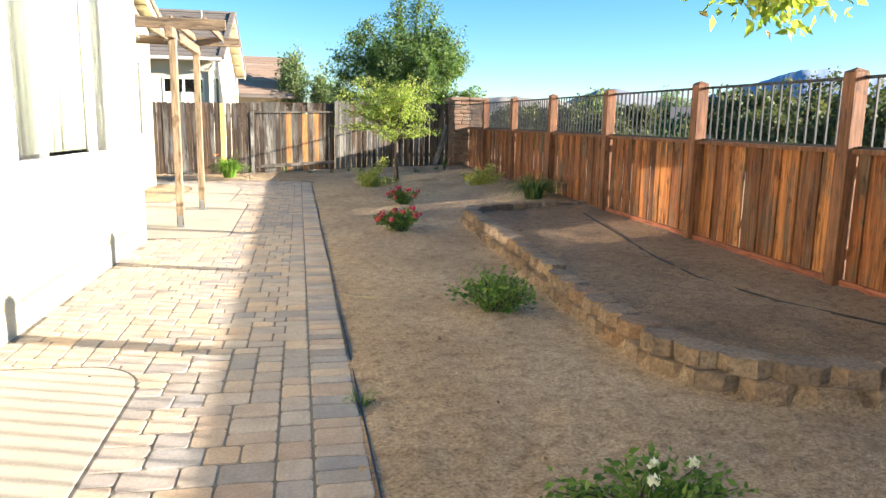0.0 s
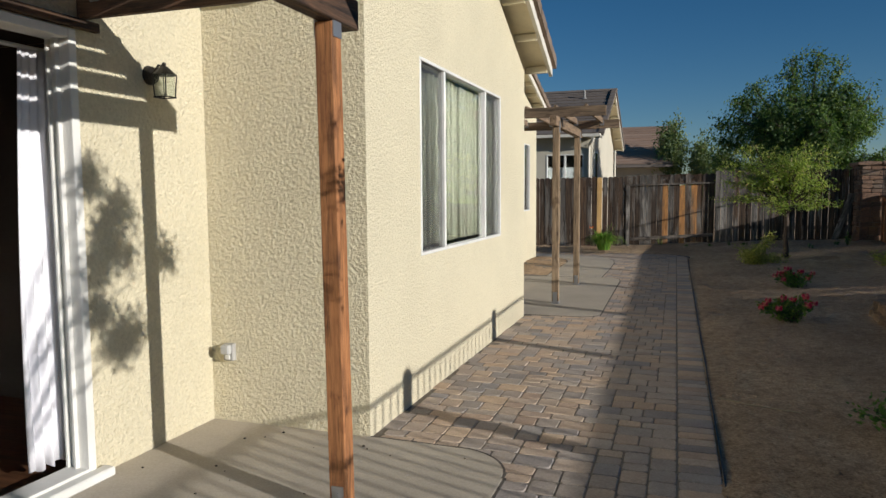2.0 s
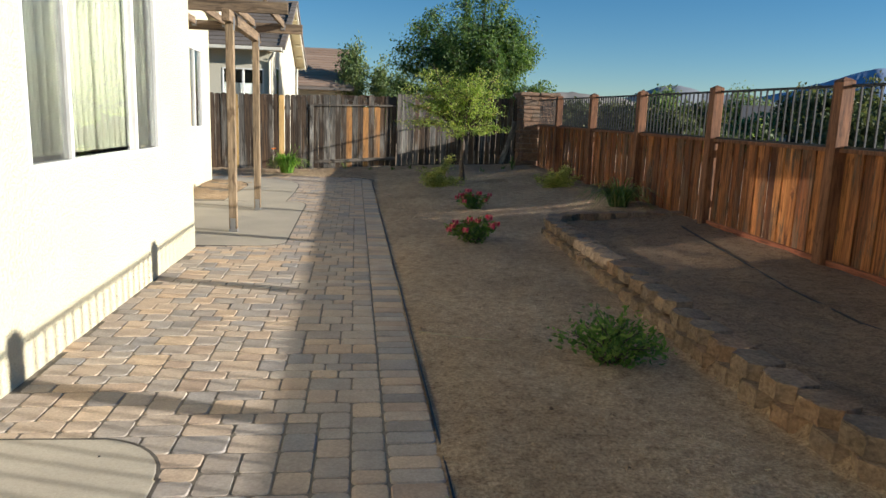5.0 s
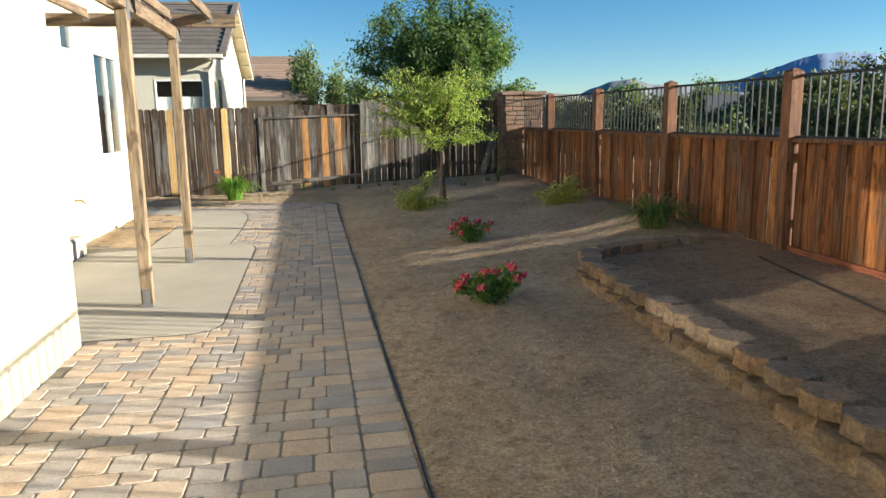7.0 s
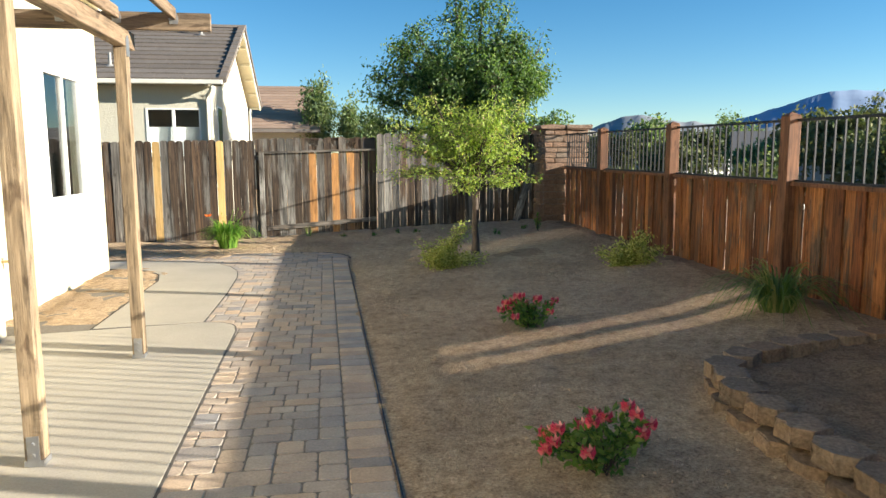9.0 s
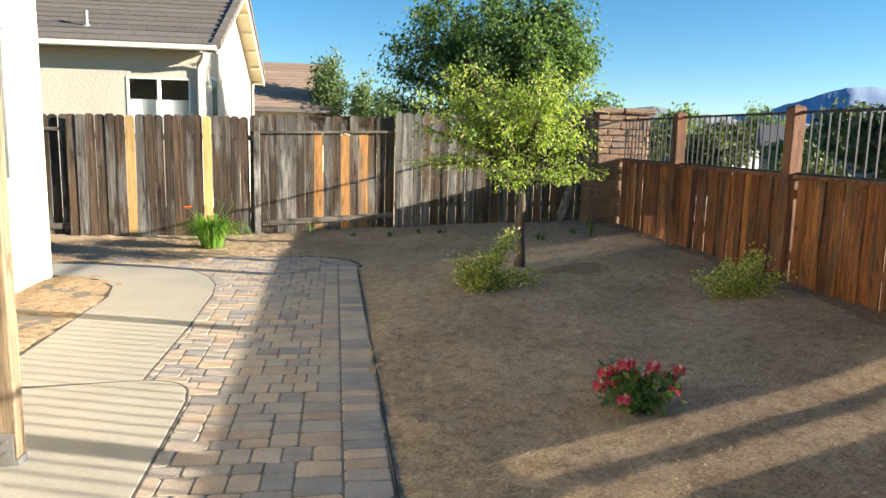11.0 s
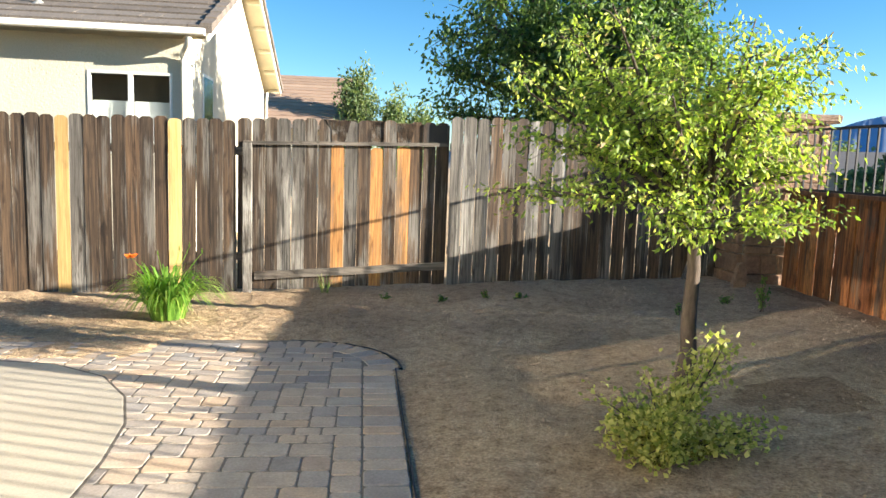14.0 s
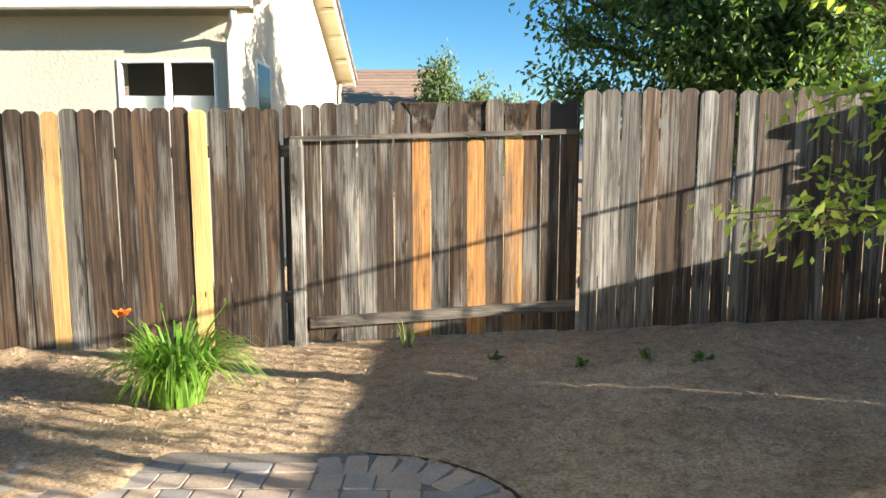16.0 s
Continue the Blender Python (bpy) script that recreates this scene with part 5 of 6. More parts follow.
def shrub(name, x, y, rx, ry, h, n, leaf, mat, seed, label, category="shrub", lean=(0, 0), flowers=None, stems=16, ratio=0.5, goals=()):
    """Stems fanning from one root, leaves along them."""
    rng = np.random.default_rng(seed)
    z = ground_height(x, y)
    thing = empty(name, (x, y, z))
    bm = bmesh.new()
    pos, dirs, tops = [], [], []
    for _ in range(stems):
        a, r = rng.uniform(0, math.tau), math.sqrt(rng.uniform(0.02, 1))
        tip = np.array([rx * r * math.cos(a) + lean[0] * rng.uniform(0, 1), ry * r * math.sin(a) + lean[1], h * rng.uniform(0.55, 1.0) * math.sqrt(max(0.15, 1 - 0.6 * r * r))])
        if goals:
            tip = np.array(goals[int(rng.integers(0, len(goals)))]) * rng.uniform(0.6, 1.05) + rng.normal(size=3) * 0.035
            tip[2] = max(tip[2], 0.06)
        root = np.array([rng.normal() * 0.03, rng.normal() * 0.03, -0.02])
        mid = (root + tip) / 2 + np.array([0, 0, 0.12 * h])
        tube(bm, [root, mid, tip], [0.005, 0.004, 0.002], 4)
        m = n // stems
        f = rng.uniform(0.15, 1.05, size=(m, 1))
        p = root + (tip - root) * f + np.array([0, 0, 0.12 * h]) * np.sin(f * math.pi) + rng.normal(size=(m, 3)) * np.array([rx, ry, h]) * 0.11
        p[:, 2] = np.maximum(p[:, 2], 0.01)
        pos.append(p)
        dirs.append((tip - root) / np.linalg.norm(tip - root) + rng.normal(size=(m, 3)) * 0.9)
        tops.append(tip)
    part("woody_base", bm, BARK, thing)
    pos = np.concatenate(pos)
    leaves_object("foliage", pos, np.concatenate(dirs), leaf * rng.uniform(0.6, 1.3, size=len(pos)), mat, thing, ratio)
    if flowers:
        fm, count, size = flowers
        order = sorted(range(len(tops)), key=lambda k: -tops[k][2])
        for k in range(count):
            t = tops[order[k % len(order)]] + rng.normal(size=3) * np.array([rx * 0.14, ry * 0.14, h * 0.08]) * (0.2 if k < len(order) else 1.4)
            t[2] = max(t[2], 0.12)
            cs, ds = [], []
            for ring in range(3):
                for q in range(6):
                    an = q * math.tau / 6 + ring * 0.5
                    d = np.array([math.cos(an), math.sin(an), 0.25 + 0.6 * ring])
                    cs.append(t + d * size * 0.28)
                    ds.append(d)
            leaves_object("flower", cs, ds, [size * 0.62] * len(cs), fm, thing, 0.8, 0.5)
    return tagged(thing, label, category)


shrub("rose_bush", 1.31, 9.1, 0.33, 0.26, 0.3, 900, 0.05, LEAF_ROSE, 51, "low rose bush with deep pink flowers", "rose bush", flowers=(PETAL_PINK, 15, 0.075))
shrub("rose_bush", 1.74, 11.85, 0.34, 0.26, 0.28, 820, 0.048, LEAF_ROSE, 52, "low rose bush with coral pink flowers", "rose bush", flowers=(PETAL_PINK, 17, 0.075))
shrub("golden_shrub", 1.47, 15.2, 0.34, 0.3, 0.46, 4600, 0.034, LEAF_VAR, 53, "golden variegated shrub leaning to one side", "shrub", stems=44, ratio=0.75,
      goals=((0.27, 0.05, 0.54), (0.22, 0.1, 0.48), (0.15, 0.0, 0.42), (-0.4, 0.0, 0.29), (-0.26, -0.1, 0.3), (0.52, 0.0, 0.11), (0.36, -0.1, 0.13), (0.0, -0.2, 0.28), (0.02, 0.15, 0.38), (-0.1, -0.2, 0.2), (-0.34, -0.1, 0.12)))
shrub("golden_shrub", 3.68, 14.2, 0.36, 0.3, 0.36, 3800, 0.034, LEAF_VAR, 54, "low spreading golden variegated shrub near the fence", "shrub", stems=40, ratio=0.75,
      goals=((0.25, 0.0, 0.4), (0.43, 0.0, 0.27), (-0.36, 0.0, 0.22), (-0.15, 0.1, 0.31), (0.0, -0.1, 0.3), (0.15, 0.1, 0.37), (-0.3, -0.1, 0.12), (0.35, -0.15, 0.14), (0.05, -0.22, 0.16)))
shrub("rose_bush", 1.5, 5.05, 0.34, 0.3, 0.36, 1100, 0.045, LEAF_ROSE, 55, "low green rose bush without flowers", "rose bush", stems=22)
shrub("rose_bush", 1.26, 2.1, 0.34, 0.28, 0.22, 900, 0.045, LEAF_ROSE, 56, "low rose bush with white flowers", "rose bush", flowers=(PETAL_WHITE, 3, 0.045), stems=18)


def blades(name, x, y, n, length, mat, seed, label, category, width=0.024, spread=0.72, flower=None, base=0.15):
    """Arching strap leaves from one crown."""
    rng = np.random.default_rng(seed)
    z = ground_height(x, y)
    thing = empty(name, (x, y, z))
    verts, faces = [], []
    for _ in range(n):
        a = rng.uniform(0, math.tau)
        L = length * rng.uniform(0.55, 1.1)
        out = spread * rng.uniform(0.3, 1.35)
        r0 = base * math.sqrt(rng.uniform(0, 1))
        ca, sa = math.cos(a), math.sin(a)
        k0 = len(verts)
        w = width * rng.uniform(0.6, 1.2)
        for i in range(6):
            s = i / 5
            r = r0 + out * L * s * (0.35 + 0.6 * s)
            h = L * (1.0 * s - (0.15 + 0.85 * out) * s * s * s * (0.6 + 0.4 * s))
            ww = w * (1 - s) ** 0.5 * 0.5 + 0.0008
            verts += [(ca * r - sa * ww, sa * r + ca * ww, max(h, 0.003) - 0.01), (ca * r + sa * ww, sa * r - ca * ww, max(h, 0.003) - 0.01)]
        for i in range(5):
            k = k0 + 2 * i
            faces.append((k, k + 1, k + 3, k + 2))
    link("foliage", verts, faces, mat, thing, smooth=True)
    if flower:
        for k, (dx, dy, h, bloom) in enumerate(flower):
            bm = bmesh.new()
            tube(bm, [(0, 0, 0), (dx * 0.4, dy * 0.4, h * 0.6), (dx, dy, h)], [0.004, 0.0035, 0.002], 5)
            part("flower_stalk", bm, mat, thing)
            if bloom:
                cs = [(dx + 0.03 * math.cos(q * math.tau / 6), dy + 0.03 * math.sin(q * math.tau / 6), h + 0.01) for q in range(6)]
                ds = [(math.cos(q * math.tau / 6), math.sin(q * math.tau / 6), 0.5) for q in range(6)]
                leaves_object("flower", cs, ds, [0.075] * 6, PETAL_ORANGE, thing, 0.55)
            else:
                leaves_object("bud", [(dx, dy, h + 0.015)] * 3, [(0.1, 0, 1), (-0.1, 0.1, 1), (0, -0.1, 1)], [0.05] * 3, mat, thing, 0.35)
    return tagged(thing, label, category)


blades("day_lily", -1.82, 18.55, 460, 0.72, LEAF_BLADE, 61, "bright green day lily clump with one orange flower", "day lily", spread=0.6,
       flower=((-0.3, -0.05, 0.56, True), (0.1, 0.05, 0.62, False), (0.2, 0.0, 0.66, False), (-0.08, 0.0, 0.58, False), (0.3, 0.05, 0.6, False)))
blades("day_lily", 3.95, 11.6, 210, 0.74, LEAF_DULL, 62, "dull green strap-leaved lily clump by the fence", "day lily", width=0.02, spread=0.85)
blades("grass_tuft", -0.45, 19.62, 22, 0.3, LEAF_DULL, 63, "thin grass tuft growing at the gate's foot", "grass tuft", 0.008, 0.35, base=0.05)
blades("grass_tuft", 0.36, 3.4, 26, 0.13, LEAF_ROSE, 64, "small green weed at the paving edge", "weed", 0.008, 0.6, base=0.05)
for i, (wx, wy, wh) in enumerate(((1.21, 19.0, 0.1), (1.55, 18.9, 0.08), (0.75, 18.95, 0.07), (2.9, 18.1, 0.12), (3.5, 18.4, 0.1), (0.2, 19.2, 0.06))):
    shrub("weed", wx, wy, 0.08, 0.07, wh, 90, 0.03, LEAF_ROSE, 70 + i, "small low weed growing in the dirt", "weed", stems=6)
shrub("seedling", 3.62, 18.0, 0.06, 0.06, 0.3, 90, 0.05, LEAF_ROSE, 78, "thin upright seedling by the pillar", "seedling", stems=4)

# ---------- small things on the house ----------
sconce = tagged(empty("wall_lantern", (-2.92, 3.6, 2.22)), "dark iron wall lantern with clear glass panes", "wall lamp")
bm = bmesh.new()
bmesh.ops.create_cone(bm, cap_ends=True, segments=16, radius1=0.058, radius2=0.05, depth=0.03, matrix=Matrix.Translation((0.015, 0, 0.03)) @ Matrix.Rotation(math.pi / 2, 4, "Y"))
tube(bm, [(0.03, 0, 0.03), (0.07, 0, 0.085), (0.11, 0, 0.075)], [0.009, 0.008, 0.007], 8)
part("backplate", bm, LAMP_IRON, sconce)
bm = bmesh.new()
bmesh.ops.create_cone(bm, cap_ends=True, segments=12, radius1=0.072, radius2=0.02, depth=0.05, matrix=Matrix.Translation((0.11, 0, 0.05)))
bmesh.ops.create_uvsphere(bm, u_segments=8, v_segments=6, radius=0.013, matrix=Matrix.Translation((0.11, 0, 0.088)))
part("roof", bm, LAMP_IRON, sconce)
for sx, sy in ((-1, -1), (-1, 1), (1, -1), (1, 1)):
    bm = bmesh.new()
    tube(bm, [(0.11 + sx * 0.048, sy * 0.048, 0.028), (0.11 + sx * 0.04, sy * 0.04, -0.1)], [0.004, 0.004], 5)
    part("bar", bm, LAMP_IRON, sconce)
bm = bmesh.new()
for s in (-1, 1):
    add_box(bm, 0.066, 0.154, s * 0.043 - 0.004, s * 0.043 + 0.004, -0.107, -0.1)
    add_box(bm, 0.11 + s * 0.043 - 0.004, 0.11 + s * 0.043 + 0.004, -0.039, 0.039, -0.107, -0.1)
part("base_ring", bm, LAMP_IRON, sconce)
for c, half in (((0.07, 0.0), (0.001, 0.038)), ((0.15, 0.0), (0.001, 0.038)), ((0.11, -0.04), (0.038, 0.001)), ((0.11, 0.04), (0.038, 0.001))):
    bm = bmesh.new()
    add_box(bm, c[0] - half[0], c[0] + half[0], c[1] - half[1], c[1] + half[1], -0.098, 0.024)
    g = part("glass_pane", bm, GLASS, sconce, "clear glass")
    g.visible_shadow = False

socket = tagged(empty("outdoor_socket", (-2.765, 4.1, 0.485)), "grey weatherproof socket box on the stucco return wall", "socket")
bm = bmesh.new()
add_box(bm, -0.038, 0.038, -0.04, 0.0, -0.058, 0.058, 0.006)
part("box", bm, plain("grey socket plastic", (0.4, 0.39, 0.36), 0.5), socket)
bm = bmesh.new()
add_box(bm, -0.033, 0.033, -0.085, -0.041, -0.008, 0.055, 0.008)
part("cover", bm, plain("clouded cover", (0.5, 0.5, 0.48), 0.3), socket)
bm = bmesh.new()
add_box(bm, -0.018, 0.018, -0.052, -0.041, -0.048, -0.014, 0.004)
part("outlet", bm, WHITE_VINYL, socket)

tap = tagged(empty("hose_tap", (-3.15, 13.17, 0.59)), "brass hose tap on the wing wall", "tap")
bm = bmesh.new()
tube(bm, [(0, 0, 0), (0.06, 0, 0), (0.1, 0, -0.01), (0.12, 0, -0.05)], [0.014, 0.014, 0.014, 0.016], 8)
part("spout", bm, plain("dull brass", (0.4, 0.3, 0.14), 0.4, 0.8), tap)
bm = bmesh.new()
bmesh.ops.create_cone(bm, cap_ends=True, segments=10, radius1=0.028, radius2=0.028, depth=0.008, matrix=Matrix.Translation((0.085, 0, 0.045)))
tube(bm, [(0.085, 0, 0), (0.085, 0, 0.045)], [0.006, 0.006], 6)
part("handle", bm, plain("tap handle", (0.3, 0.25, 0.2), 0.5), tap)

bm = bmesh.new()
add_box(bm, -3.12, -2.86, 11.95, 12.5, 0.0, 0.24, 0.02)
tagged(part("concrete_block", bm, CONCRETE, None), "low pale concrete block against the wing wall", "concrete block")

edging = bmesh.new()
pts = [(edge_x(-3 + i * 0.5) + 0.012, -3 + i * 0.5) for i in range(41)] + [(-0.55 + 0.82 * math.cos(radians(a)), 17.0 + 0.8 * math.sin(radians(a))) for a in range(0, 91, 15)]
lo_i = [edging.verts.new((x - 0.004, y, -0.05)) for x, y in pts]
lo_o = [edging.verts.new((x + 0.004, y, -0.05)) for x, y in pts]
hi_i = [edging.verts.new((x - 0.004, y, 0.002 + 0.004 * math.sin(y * 3))) for x, y in pts]
hi_o = [edging.verts.new((x + 0.004, y, 0.002 + 0.004 * math.sin(y * 3))) for x, y in pts]
for i in range(len(pts) - 1):
    for a, b in ((lo_i, hi_i), (hi_i, hi_o), (hi_o, lo_o)):
        edging.faces.new((a[i], a[i + 1], b[i + 1], b[i]))
tagged(part("paver_edging", edging, EDGING, None), "thin black plastic strip edging the paving", "edging", kind="structure")
bm = bmesh.new()
tube(bm, [(0.37, 5.6, 0.02), (0.6, 5.5, 0.012), (0.9, 5.42, 0.01)], [0.004] * 3, 5)
tagged(part("pale_cord", bm, STRAW, None), "short pale cord lying across the dirt", "cord")
crumb_rng = random.Random(9)
bm = bmesh.new()
for _ in range(60):
    x, y = crumb_rng.uniform(-2.8, -0.95), crumb_rng.uniform(0.5, 4.0)
    r = crumb_rng.uniform(0.004, 0.012)
    bmesh.ops.create_icosphere(bm, subdivisions=1, radius=r, matrix=Matrix.Translation((x, y, 0.008 + r * 0.3)) @ Matrix.Diagonal((1, crumb_rng.uniform(0.5, 1), 0.5, 1)))
tagged(part("slab_litter", bm, DRIP, None), "dark crumbs and dry leaf bits on the slab", "debris", kind="stuff")

# clods and straw scattered on the dirt
verts, faces = [], []
rng = random.Random(17)
for _ in range(9000):
    x, y = (rng.uniform(0.4, 4.4), rng.uniform(1.8, 19.6)) if rng.random() < 0.7 else (rng.uniform(-4.5, 0.8), rng.uniform(17.7, 19.7))
    if paved(x, y) or in_bed(x, y):
        continue
    z = ground_height(x, y)
    r = rng.uniform(0.004, 0.014) * (1.5 if rng.random() < 0.06 else 1)
    k = len(verts)
    a = rng.uniform(0, 6.28)
    verts += [(x + r * math.cos(a), y + r * math.sin(a), z - 0.002), (x + r * math.cos(a + 2.1), y + r * math.sin(a + 2.1), z - 0.002), (x + r * math.cos(a + 4.2), y + r * math.sin(a + 4.2), z - 0.002), (x, y, z + r * 0.8)]
    faces += [(k, k + 1, k + 3), (k + 1, k + 2, k + 3), (k + 2, k, k + 3)]
tagged(link("dirt_clods", verts, faces, DIRT), "small crumbs of dry soil scattered over the yard", "soil", kind="stuff")
verts, faces = [], []
for _ in range(16000):
    x, y = (rng.uniform(0.4, 4.4), rng.uniform(1.8, 19.6)) if rng.random() < 0.8 else (rng.uniform(-4.5, 0.8), rng.uniform(17.7, 19.7))
    if paved(x, y) or in_bed(x, y):
        continue
    z = ground_height(x, y)
    L = rng.uniform(0.015, 0.05)
    a = rng.uniform(0, 6.28)
    k = len(verts)
    c, s = math.cos(a), math.sin(a)
    verts += [(x, y, z + 0.001), (x + c * L, y + s * L, z + rng.uniform(0.003, 0.018)), (x + c * L * 0.5 - s * 0.0025, y + s * L * 0.5 + c * 0.0025, z + 0.006)]
    faces.append((k, k + 1, k + 2))
tagged(link("dry_stubble", verts, faces, STRAW), "flattened dry straw and grass stubble on the dirt", "stubble", kind="stuff")

# ---------- distance ----------
def ridge(name, r, a0, a1, height, mat, label):
    """A range of hills along an arc round the yard: a far crest and a foot nearer by."""
    n = 160
    depth = r * 0.42
    verts, faces = [], []
    for i in range(n + 1):
        a = radians(a0 + (a1 - a0) * i / n)
        h = height(math.degrees(a)) + r * 0.0022 * noise.noise(Vector((i * 0.17, r * 0.01, 0))) + r * 0.0016 * noise.noise(Vector((i * 0.45, r * 0.01, 4))) + r * 0.0009 * noise.noise(Vector((i * 1.3, r * 0.01, 9)))
        for k, (rr, s) in enumerate(((-1.0, 0.0), (-0.55, 0.42), (-0.2, 0.8), (0.0, 1.0), (0.5, 0.5))):
            q = r + rr * depth
            z = max(-4, h * s * (1 + 0.12 * noise.noise(Vector((i * 0.3, k * 1.3, r)))) if 0 < s < 1 else h * s - (6 if s == 0 else 0))
            verts.append((q * math.sin(a), q * math.cos(a), z))
    for i in range(n):
        for k in range(4):
            faces.append((i * 5 + k, (i + 1) * 5 + k, (i + 1) * 5 + k + 1, i * 5 + k + 1))
    tagged(link(name, verts, faces, mat, smooth=True), label, "hills", kind="structure")


def bumps(*peaks):
    return lambda a: sum(h * math.exp(-((a - c) / w) ** 2) for c, w, h in peaks)


tan_of = lambda e, r: r * math.tan(radians(e))
# the two farthest ranges get their haze from blue material colours
ridge("backdrop_mountain", 2900, 18, 75, bumps((37.3, 5.0, tan_of(3.2, 2900)), (45.5, 7.5, tan_of(3.2, 2900)), (30, 5.0, tan_of(2.0, 2900)), (58, 9, tan_of(3.4, 2900))), MOUNTAIN, "mountain on the horizon with blue haze put into its colour")
ridge("backdrop_hills", 2100, 5, 60, bumps((24.0, 2.6, tan_of(2.5, 2100)), (20.5, 2.6, tan_of(1.7, 2100)), (28.0, 3.2, tan_of(1.9, 2100)), (34, 5, tan_of(1.9, 2100)), (45, 6, tan_of(2.4, 2100)), (10, 5, tan_of(2.2, 2100))), HILL_BLUE, "hills on the horizon with blue-grey haze put into their colour")
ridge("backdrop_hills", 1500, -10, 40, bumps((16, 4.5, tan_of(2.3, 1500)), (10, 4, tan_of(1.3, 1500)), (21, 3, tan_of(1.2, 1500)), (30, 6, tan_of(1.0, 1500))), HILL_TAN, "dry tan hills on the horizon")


def far_tree(x, y, h, r, seed, mat, label, n=420):
    rng = np.random.default_rng(seed)
    z = ground_height(x, y)
    thing = empty("distant_tree", (x, y, z))
    bm = bmesh.new()
    tube(bm, [(0, 0, -0.2), (0.05, 0, h * 0.3), (0, 0.05, h * 0.75)], [r * 0.09, r * 0.06, r * 0.02], 6)
    part("trunk", bm, BARK, thing)
    k = 14
    cl = rng.normal(size=(k, 3))
    cl = cl / np.linalg.norm(cl, axis=1)[:, None] * rng.uniform(0.3, 0.85, size=(k, 1)) * np.array([r, r, h * 0.38]) + np.array([0, 0, h * 0.58])
    c = cl[rng.integers(0, k, n)] + rng.normal(size=(n, 3)) * np.array([r, r, h * 0.4]) * 0.2
    c[:, 2] = np.maximum(c[:, 2], 0.1)
    leaves_object("crown", c, rng.normal(size=(n, 3)), r * 0.13 * rng.uniform(0.6, 1.5, n), mat, thing, 0.7)
    return tagged(thing, label, "tree", "trees beyond the fence")


rng = random.Random(77)
FAR = [(22.6, 62, 5.4, 2.3), (28.5, 75, 6.2, 1.6), (30.0, 74, 5.2, 1.7), (36.2, 60, 6.0, 1.7), (39.0, 66, 6.4, 2.3), (34.4, 52, 4.5, 2.4), (32.6, 58, 4.8, 2.2), (41.5, 56, 5.0, 2.6), (44.0, 60, 5.0, 3.0),
       (46.5, 50, 4.6, 2.6), (26.4, 66, 4.2, 2.4), (24.5, 70, 4.0, 2.6), (20.4, 60, 3.6, 2.2), (18.0, 66, 3.6, 2.4), (16.0, 70, 3.4, 2.4), (38.0, 48, 3.9, 2.3), (29.2, 50, 3.0, 2.0), (23.4, 46, 2.7, 1.8), (35.5, 44, 3.1, 2.0),
       (43.0, 44, 3.6, 2.2), (49.5, 52, 4.8, 3.0), (53, 46, 4.6, 2.8), (57, 50, 5.0, 3.0), (27.5, 90, 4.4, 3.0), (31.5, 95, 4.6, 3.2), (21.5, 90, 4.2, 3.0)]
for i, (az, dist, h, r) in enumerate(FAR):
    far_tree(dist * math.sin(radians(az)), dist * math.cos(radians(az)), h + 0.6, r, 300 + i, LEAF_GREY if i in (0, 1, 2, 16) else FAR_LEAF, "grey-green tree beyond the fence" if i in (0, 1, 2, 16) else "dark bushy tree beyond the fence", 2600)
for i in range(26):
    az, dist = rng.uniform(14, 56), rng.uniform(26, 60)
    x, y = dist * math.sin(radians(az)), dist * math.cos(radians(az))
    far_tree(x, y, rng.uniform(0.8, 1.7), rng.uniform(0.7, 1.5), 400 + i, FAR_LEAF, "low scrub bush beyond the fence", 900)


def far_house(x, y, w, d, h, turn, wall_mat):
    thing = empty("distant_house", (x, y, ground_height(x, y)))
    thing.rotation_euler = (0, 0, radians(turn))
    bm = bmesh.new()
    add_box(bm, -w / 2, w / 2, -d / 2, d / 2, -0.3, h)
    part("wall", bm, wall_mat, thing)
    bm = bmesh.new()
    prism(bm, [(-d / 2 - 0.4, h - 0.1), (0, h + d * 0.2), (d / 2 + 0.4, h - 0.1), (d / 2 + 0.4, h - 0.25), (-d / 2 - 0.4, h - 0.25)], -w / 2 - 0.3, w / 2 + 0.3, lambda u, v, q: Vector((q, u, v)))
    part("roof", bm, FAR_ROOF, thing)
    for k in range(4):
        cx = -w / 2 + (k + 0.5) * w / 4
        bm = bmesh.new()
        add_box(bm, cx - 0.6, cx + 0.6, -d / 2 - 0.03, -d / 2 + 0.02, 0.9, 2.2)
        part("window", bm, DARKGLASS, thing)
    tagged(thing, "pale low house seen far beyond the fence", "house", "houses beyond the fence")


for az, dist, w, d, h, turn in ((25.5, 84, 12, 8, 2.9, 25), (33.2, 72, 11, 8, 2.9, -30), (38.8, 78, 12, 8, 3.0, -35), (45, 74, 12, 8, 3.0, -40), (19.5, 96, 12, 8, 2.9, -15), (52, 70, 12, 8, 3, -50)):
    far_house(dist * math.sin(radians(az)), dist * math.cos(radians(az)), w, d, h, turn, FAR_WALL)
for i in range(14):
    az, dist = rng.uniform(28, 42), rng.uniform(24, 38)
    x, y = dist * math.sin(radians(az)), dist * math.cos(radians(az))
    bm = bmesh.new()
    bmesh.ops.create_icosphere(bm, subdivisions=2, radius=rng.uniform(0.3, 0.75))
    for v in bm.verts:
        v.co *= 1 + 0.3 * noise.noise(v.co * 2.2 + Vector((i, 0, 0)))
        v.co.z *= 0.7
    tagged(part("boulder", bm, ROCK, None, loc=(x, y, ground_height(x, y) + 0.15)), "pale boulder on the slope beyond the fence", "boulder", "boulders beyond the fence")

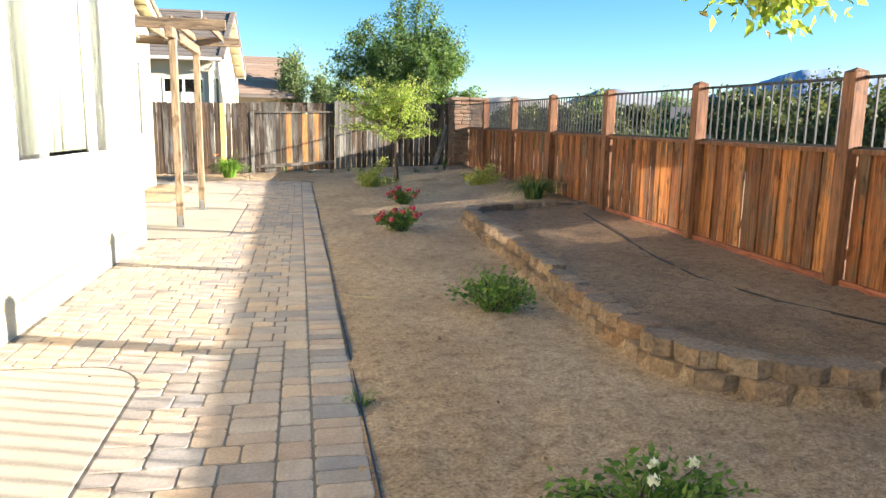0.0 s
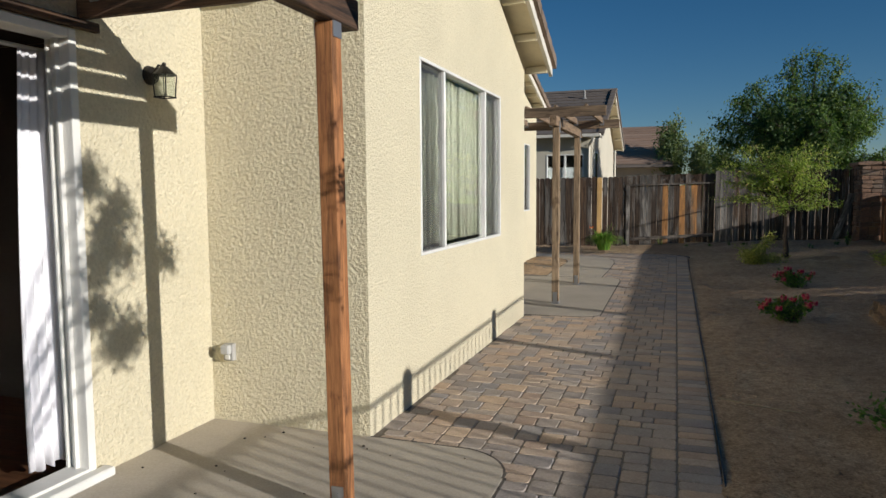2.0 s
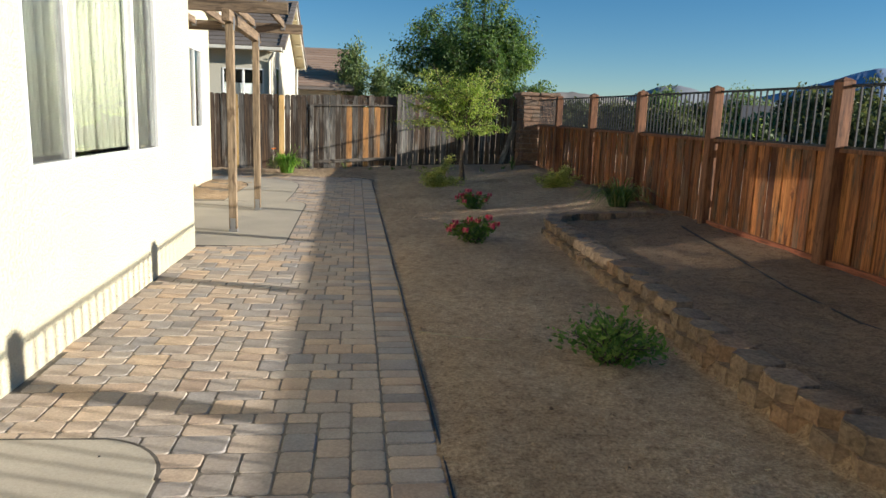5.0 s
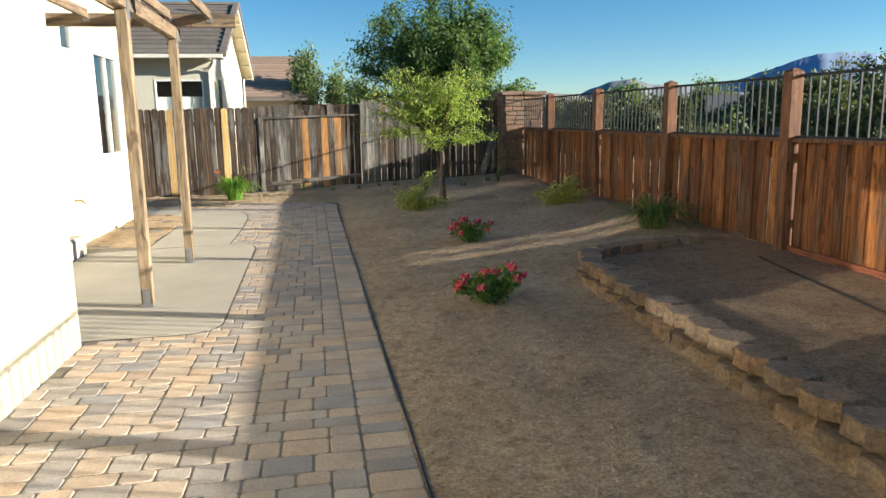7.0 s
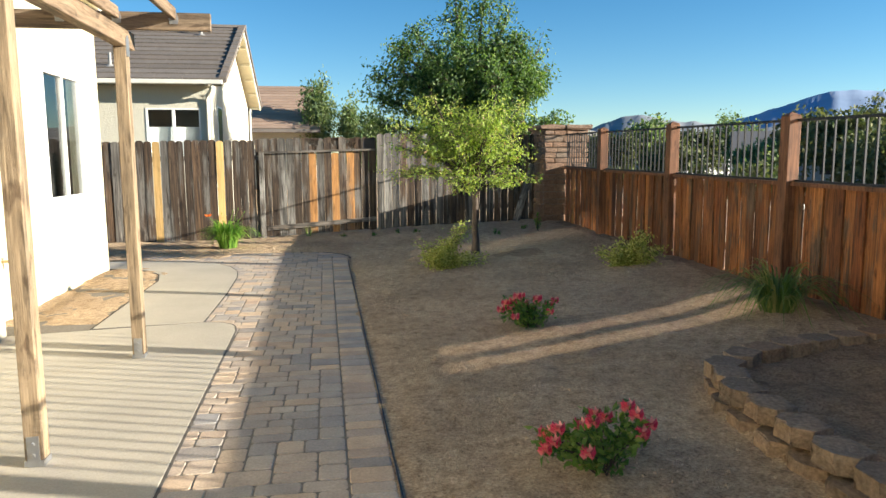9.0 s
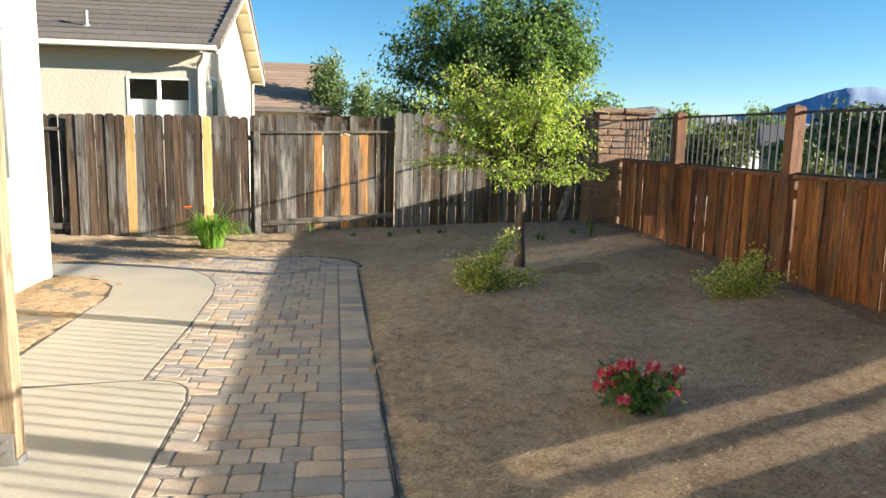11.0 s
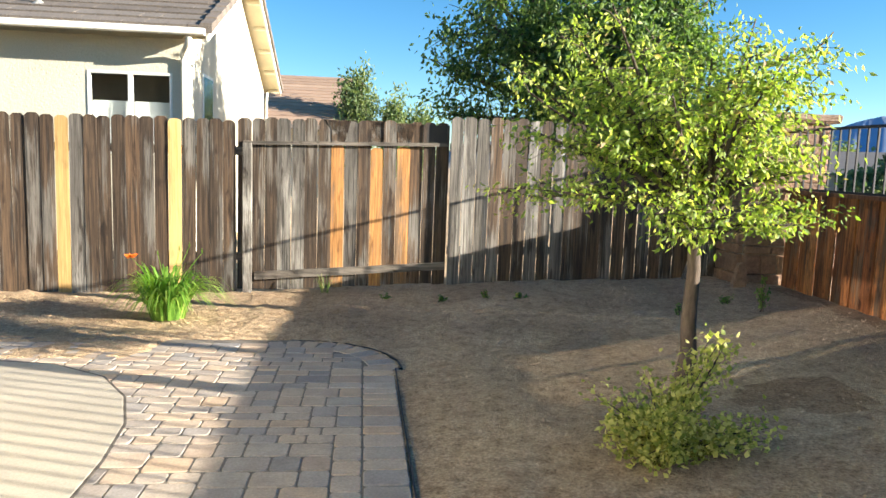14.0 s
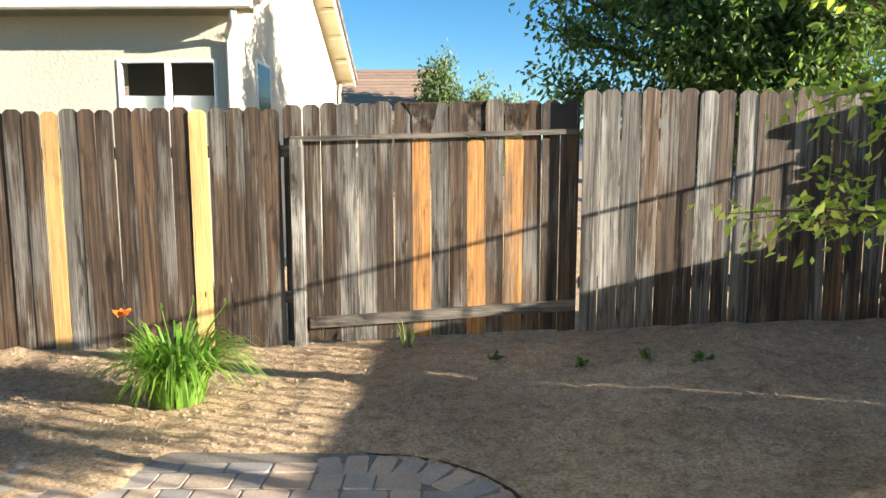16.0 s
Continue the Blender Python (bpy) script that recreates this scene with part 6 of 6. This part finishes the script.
# ---------- paving stones ----------
paving = tagged(empty("paving"), "tumbled concrete pavers in tan, rust and grey", "paving", kind="structure")
bm = bmesh.new()
prism(bm, [(-2.9, -3.4), (0.34, -3.4), (0.2, 17.0), (-0.3, 17.7), (-0.6, 17.85), (-3.1, 17.85), (-3.1, 8.7), (-1.75, 8.7), (-1.75, 4.1), (-2.9, 4.1)], -0.05, -0.0055, lambda u, v, w: Vector((u, v, w)))
SAND = surface("joint sand", [(0.3, (0.15, 0.125, 0.1)), (0.7, (0.27, 0.23, 0.18))], [(0.3, grey(0.75)), (0.65, W)], 80, 4, 0.95, 0.4, 0.004)
part("joint_sand", bm, SAND, paving, "dark joint sand")


def slab_left(y):
    """How far the field of pavers reaches towards the house."""
    if y < 4.02:
        return -1.3 if y < 3.6 else -1.95
    if y < 8.75:
        return -1.74
    if y < 12.75:
        return -1.4
    if y < 15.5:
        return -1.6
    if y < 17.0:
        return -1.75 - 0.9 * (y - 15.5)
    return -3.1


def in_field(x, y):
    if x > edge_x(y) - 0.23 or y > 17.66 or x < slab_left(y):
        return False
    return not (x > -0.55 and y > 17.05 and math.hypot(x + 0.55, y - 17.05) > 0.57)


PU, PV = 0.075, 0.0575
pieces = []
rng = random.Random(5)
NU = round(21.1 / PV)
reach = [0] * NU
across = 46
while min(reach) < across:
    lo = min(reach)
    c = reach.index(lo)
    run = 1
    while c + run < NU and reach[c + run] == lo:
        run += 1
    d = run if run < 4 else (2 if run == 4 else rng.choice((2, 3, 3)))
    w = rng.choice((2, 2, 3)) if d > 2 else rng.choice((2, 3))
    y = -3.3 + c * PV
    x1 = edge_x(y) - 0.23 - lo * PU
    pieces.append((x1 - w * PU, x1, y, y + d * PV))
    for q in range(d):
        reach[c + q] = lo + w
pieces = [p for p in pieces if in_field((p[0] + p[1]) / 2, (p[2] + p[3]) / 2)]
# the soldier course along the edge
y = -3.3
while y < 16.95:
    h = PV * rng.choice((2, 2, 2, 3))
    pieces.append((edge_x(y) - 0.228, edge_x(y), y, y + h))
    y += h


def paver_shape(w, d, seed):
    r = random.Random(seed)
    bm = bmesh.new()
    g = 0.0028
    c = 0.017
    hw, hd = w / 2 - g, d / 2 - g
    out = [(-hw + c, -hd), (hw - c, -hd), (hw - 0.0055, -hd + 0.0055), (hw, -hd + c), (hw, hd - c), (hw - 0.0055, hd - 0.0055), (hw - c, hd), (-hw + c, hd), (-hw + 0.0055, hd - 0.0055), (-hw, hd - c), (-hw, -hd + c), (-hw + 0.0055, -hd + 0.0055)]
    low = [bm.verts.new((u, v, -0.05)) for u, v in out]
    mid = [bm.verts.new((u, v, -0.008)) for u, v in out]
    top = [bm.verts.new((u * (1 - 0.01 / w), v * (1 - 0.01 / d), 0.0 + r.uniform(-0.001, 0.001))) for u, v in out]
    n = len(out)
    for a, b in ((low, mid), (mid, top)):
        for i in range(n):
            bm.faces.new((a[i], a[(i + 1) % n], b[(i + 1) % n], b[i]))
    bm.faces.new(top)
    return bm


shapes = {}
rest_v, rest_f = [], []
near = sorted(range(len(pieces)), key=lambda i: min(abs(pieces[i][2] - 4.4), abs(pieces[i][2] - 15.4) + 0.6) + 0.15 * abs(pieces[i][0] + 0.6))
single = set(near[:300])
for i, (xa, xb, ya, yb) in enumerate(pieces):
    w, d = round(xb - xa, 3), round(yb - ya, 3)
    key = (w, d, rng.randrange(3))
    if key not in shapes:
        bmp = paver_shape(w, d, len(shapes))
        me = bpy.data.meshes.new("paver")
        bmp.to_mesh(me)
        bmp.free()
        me.materials.append(PAVER)
        shapes[key] = me
    me = shapes[key]
    loc = Vector(((xa + xb) / 2, (ya + yb) / 2, rng.uniform(-0.003, 0.002)))
    turn = Euler((rng.uniform(-0.01, 0.01), rng.uniform(-0.01, 0.01), rng.uniform(-0.015, 0.015)))
    if i in single:
        place("paver", me, paving, loc=loc, rot=turn)
    else:
        m = Matrix.LocRotScale(loc, turn, None)
        k = len(rest_v)
        rest_v += [tuple(m @ v.co) for v in me.vertices]
        rest_f += [tuple(k + q for q in p.vertices) for p in me.polygons]
# the border turns the far corner
for a in range(0, 100, 11):
    c = Vector((-0.55 + 0.685 * math.cos(radians(a + 5)), 16.98 + 0.685 * math.sin(radians(a + 5)), 0.0))
    key = (0.228, 0.125, 0)
    if key not in shapes:
        bmp = paver_shape(0.228, 0.125, 99)
        me = bpy.data.meshes.new("paver")
        bmp.to_mesh(me)
        bmp.free()
        me.materials.append(PAVER)
        shapes[key] = me
    place("paver", shapes[key], paving, loc=c, rot=(0, 0, radians(a + 5)))
tagged(link("further_pavers", rest_v, rest_f, PAVER_REST, paving), kind="stuff")
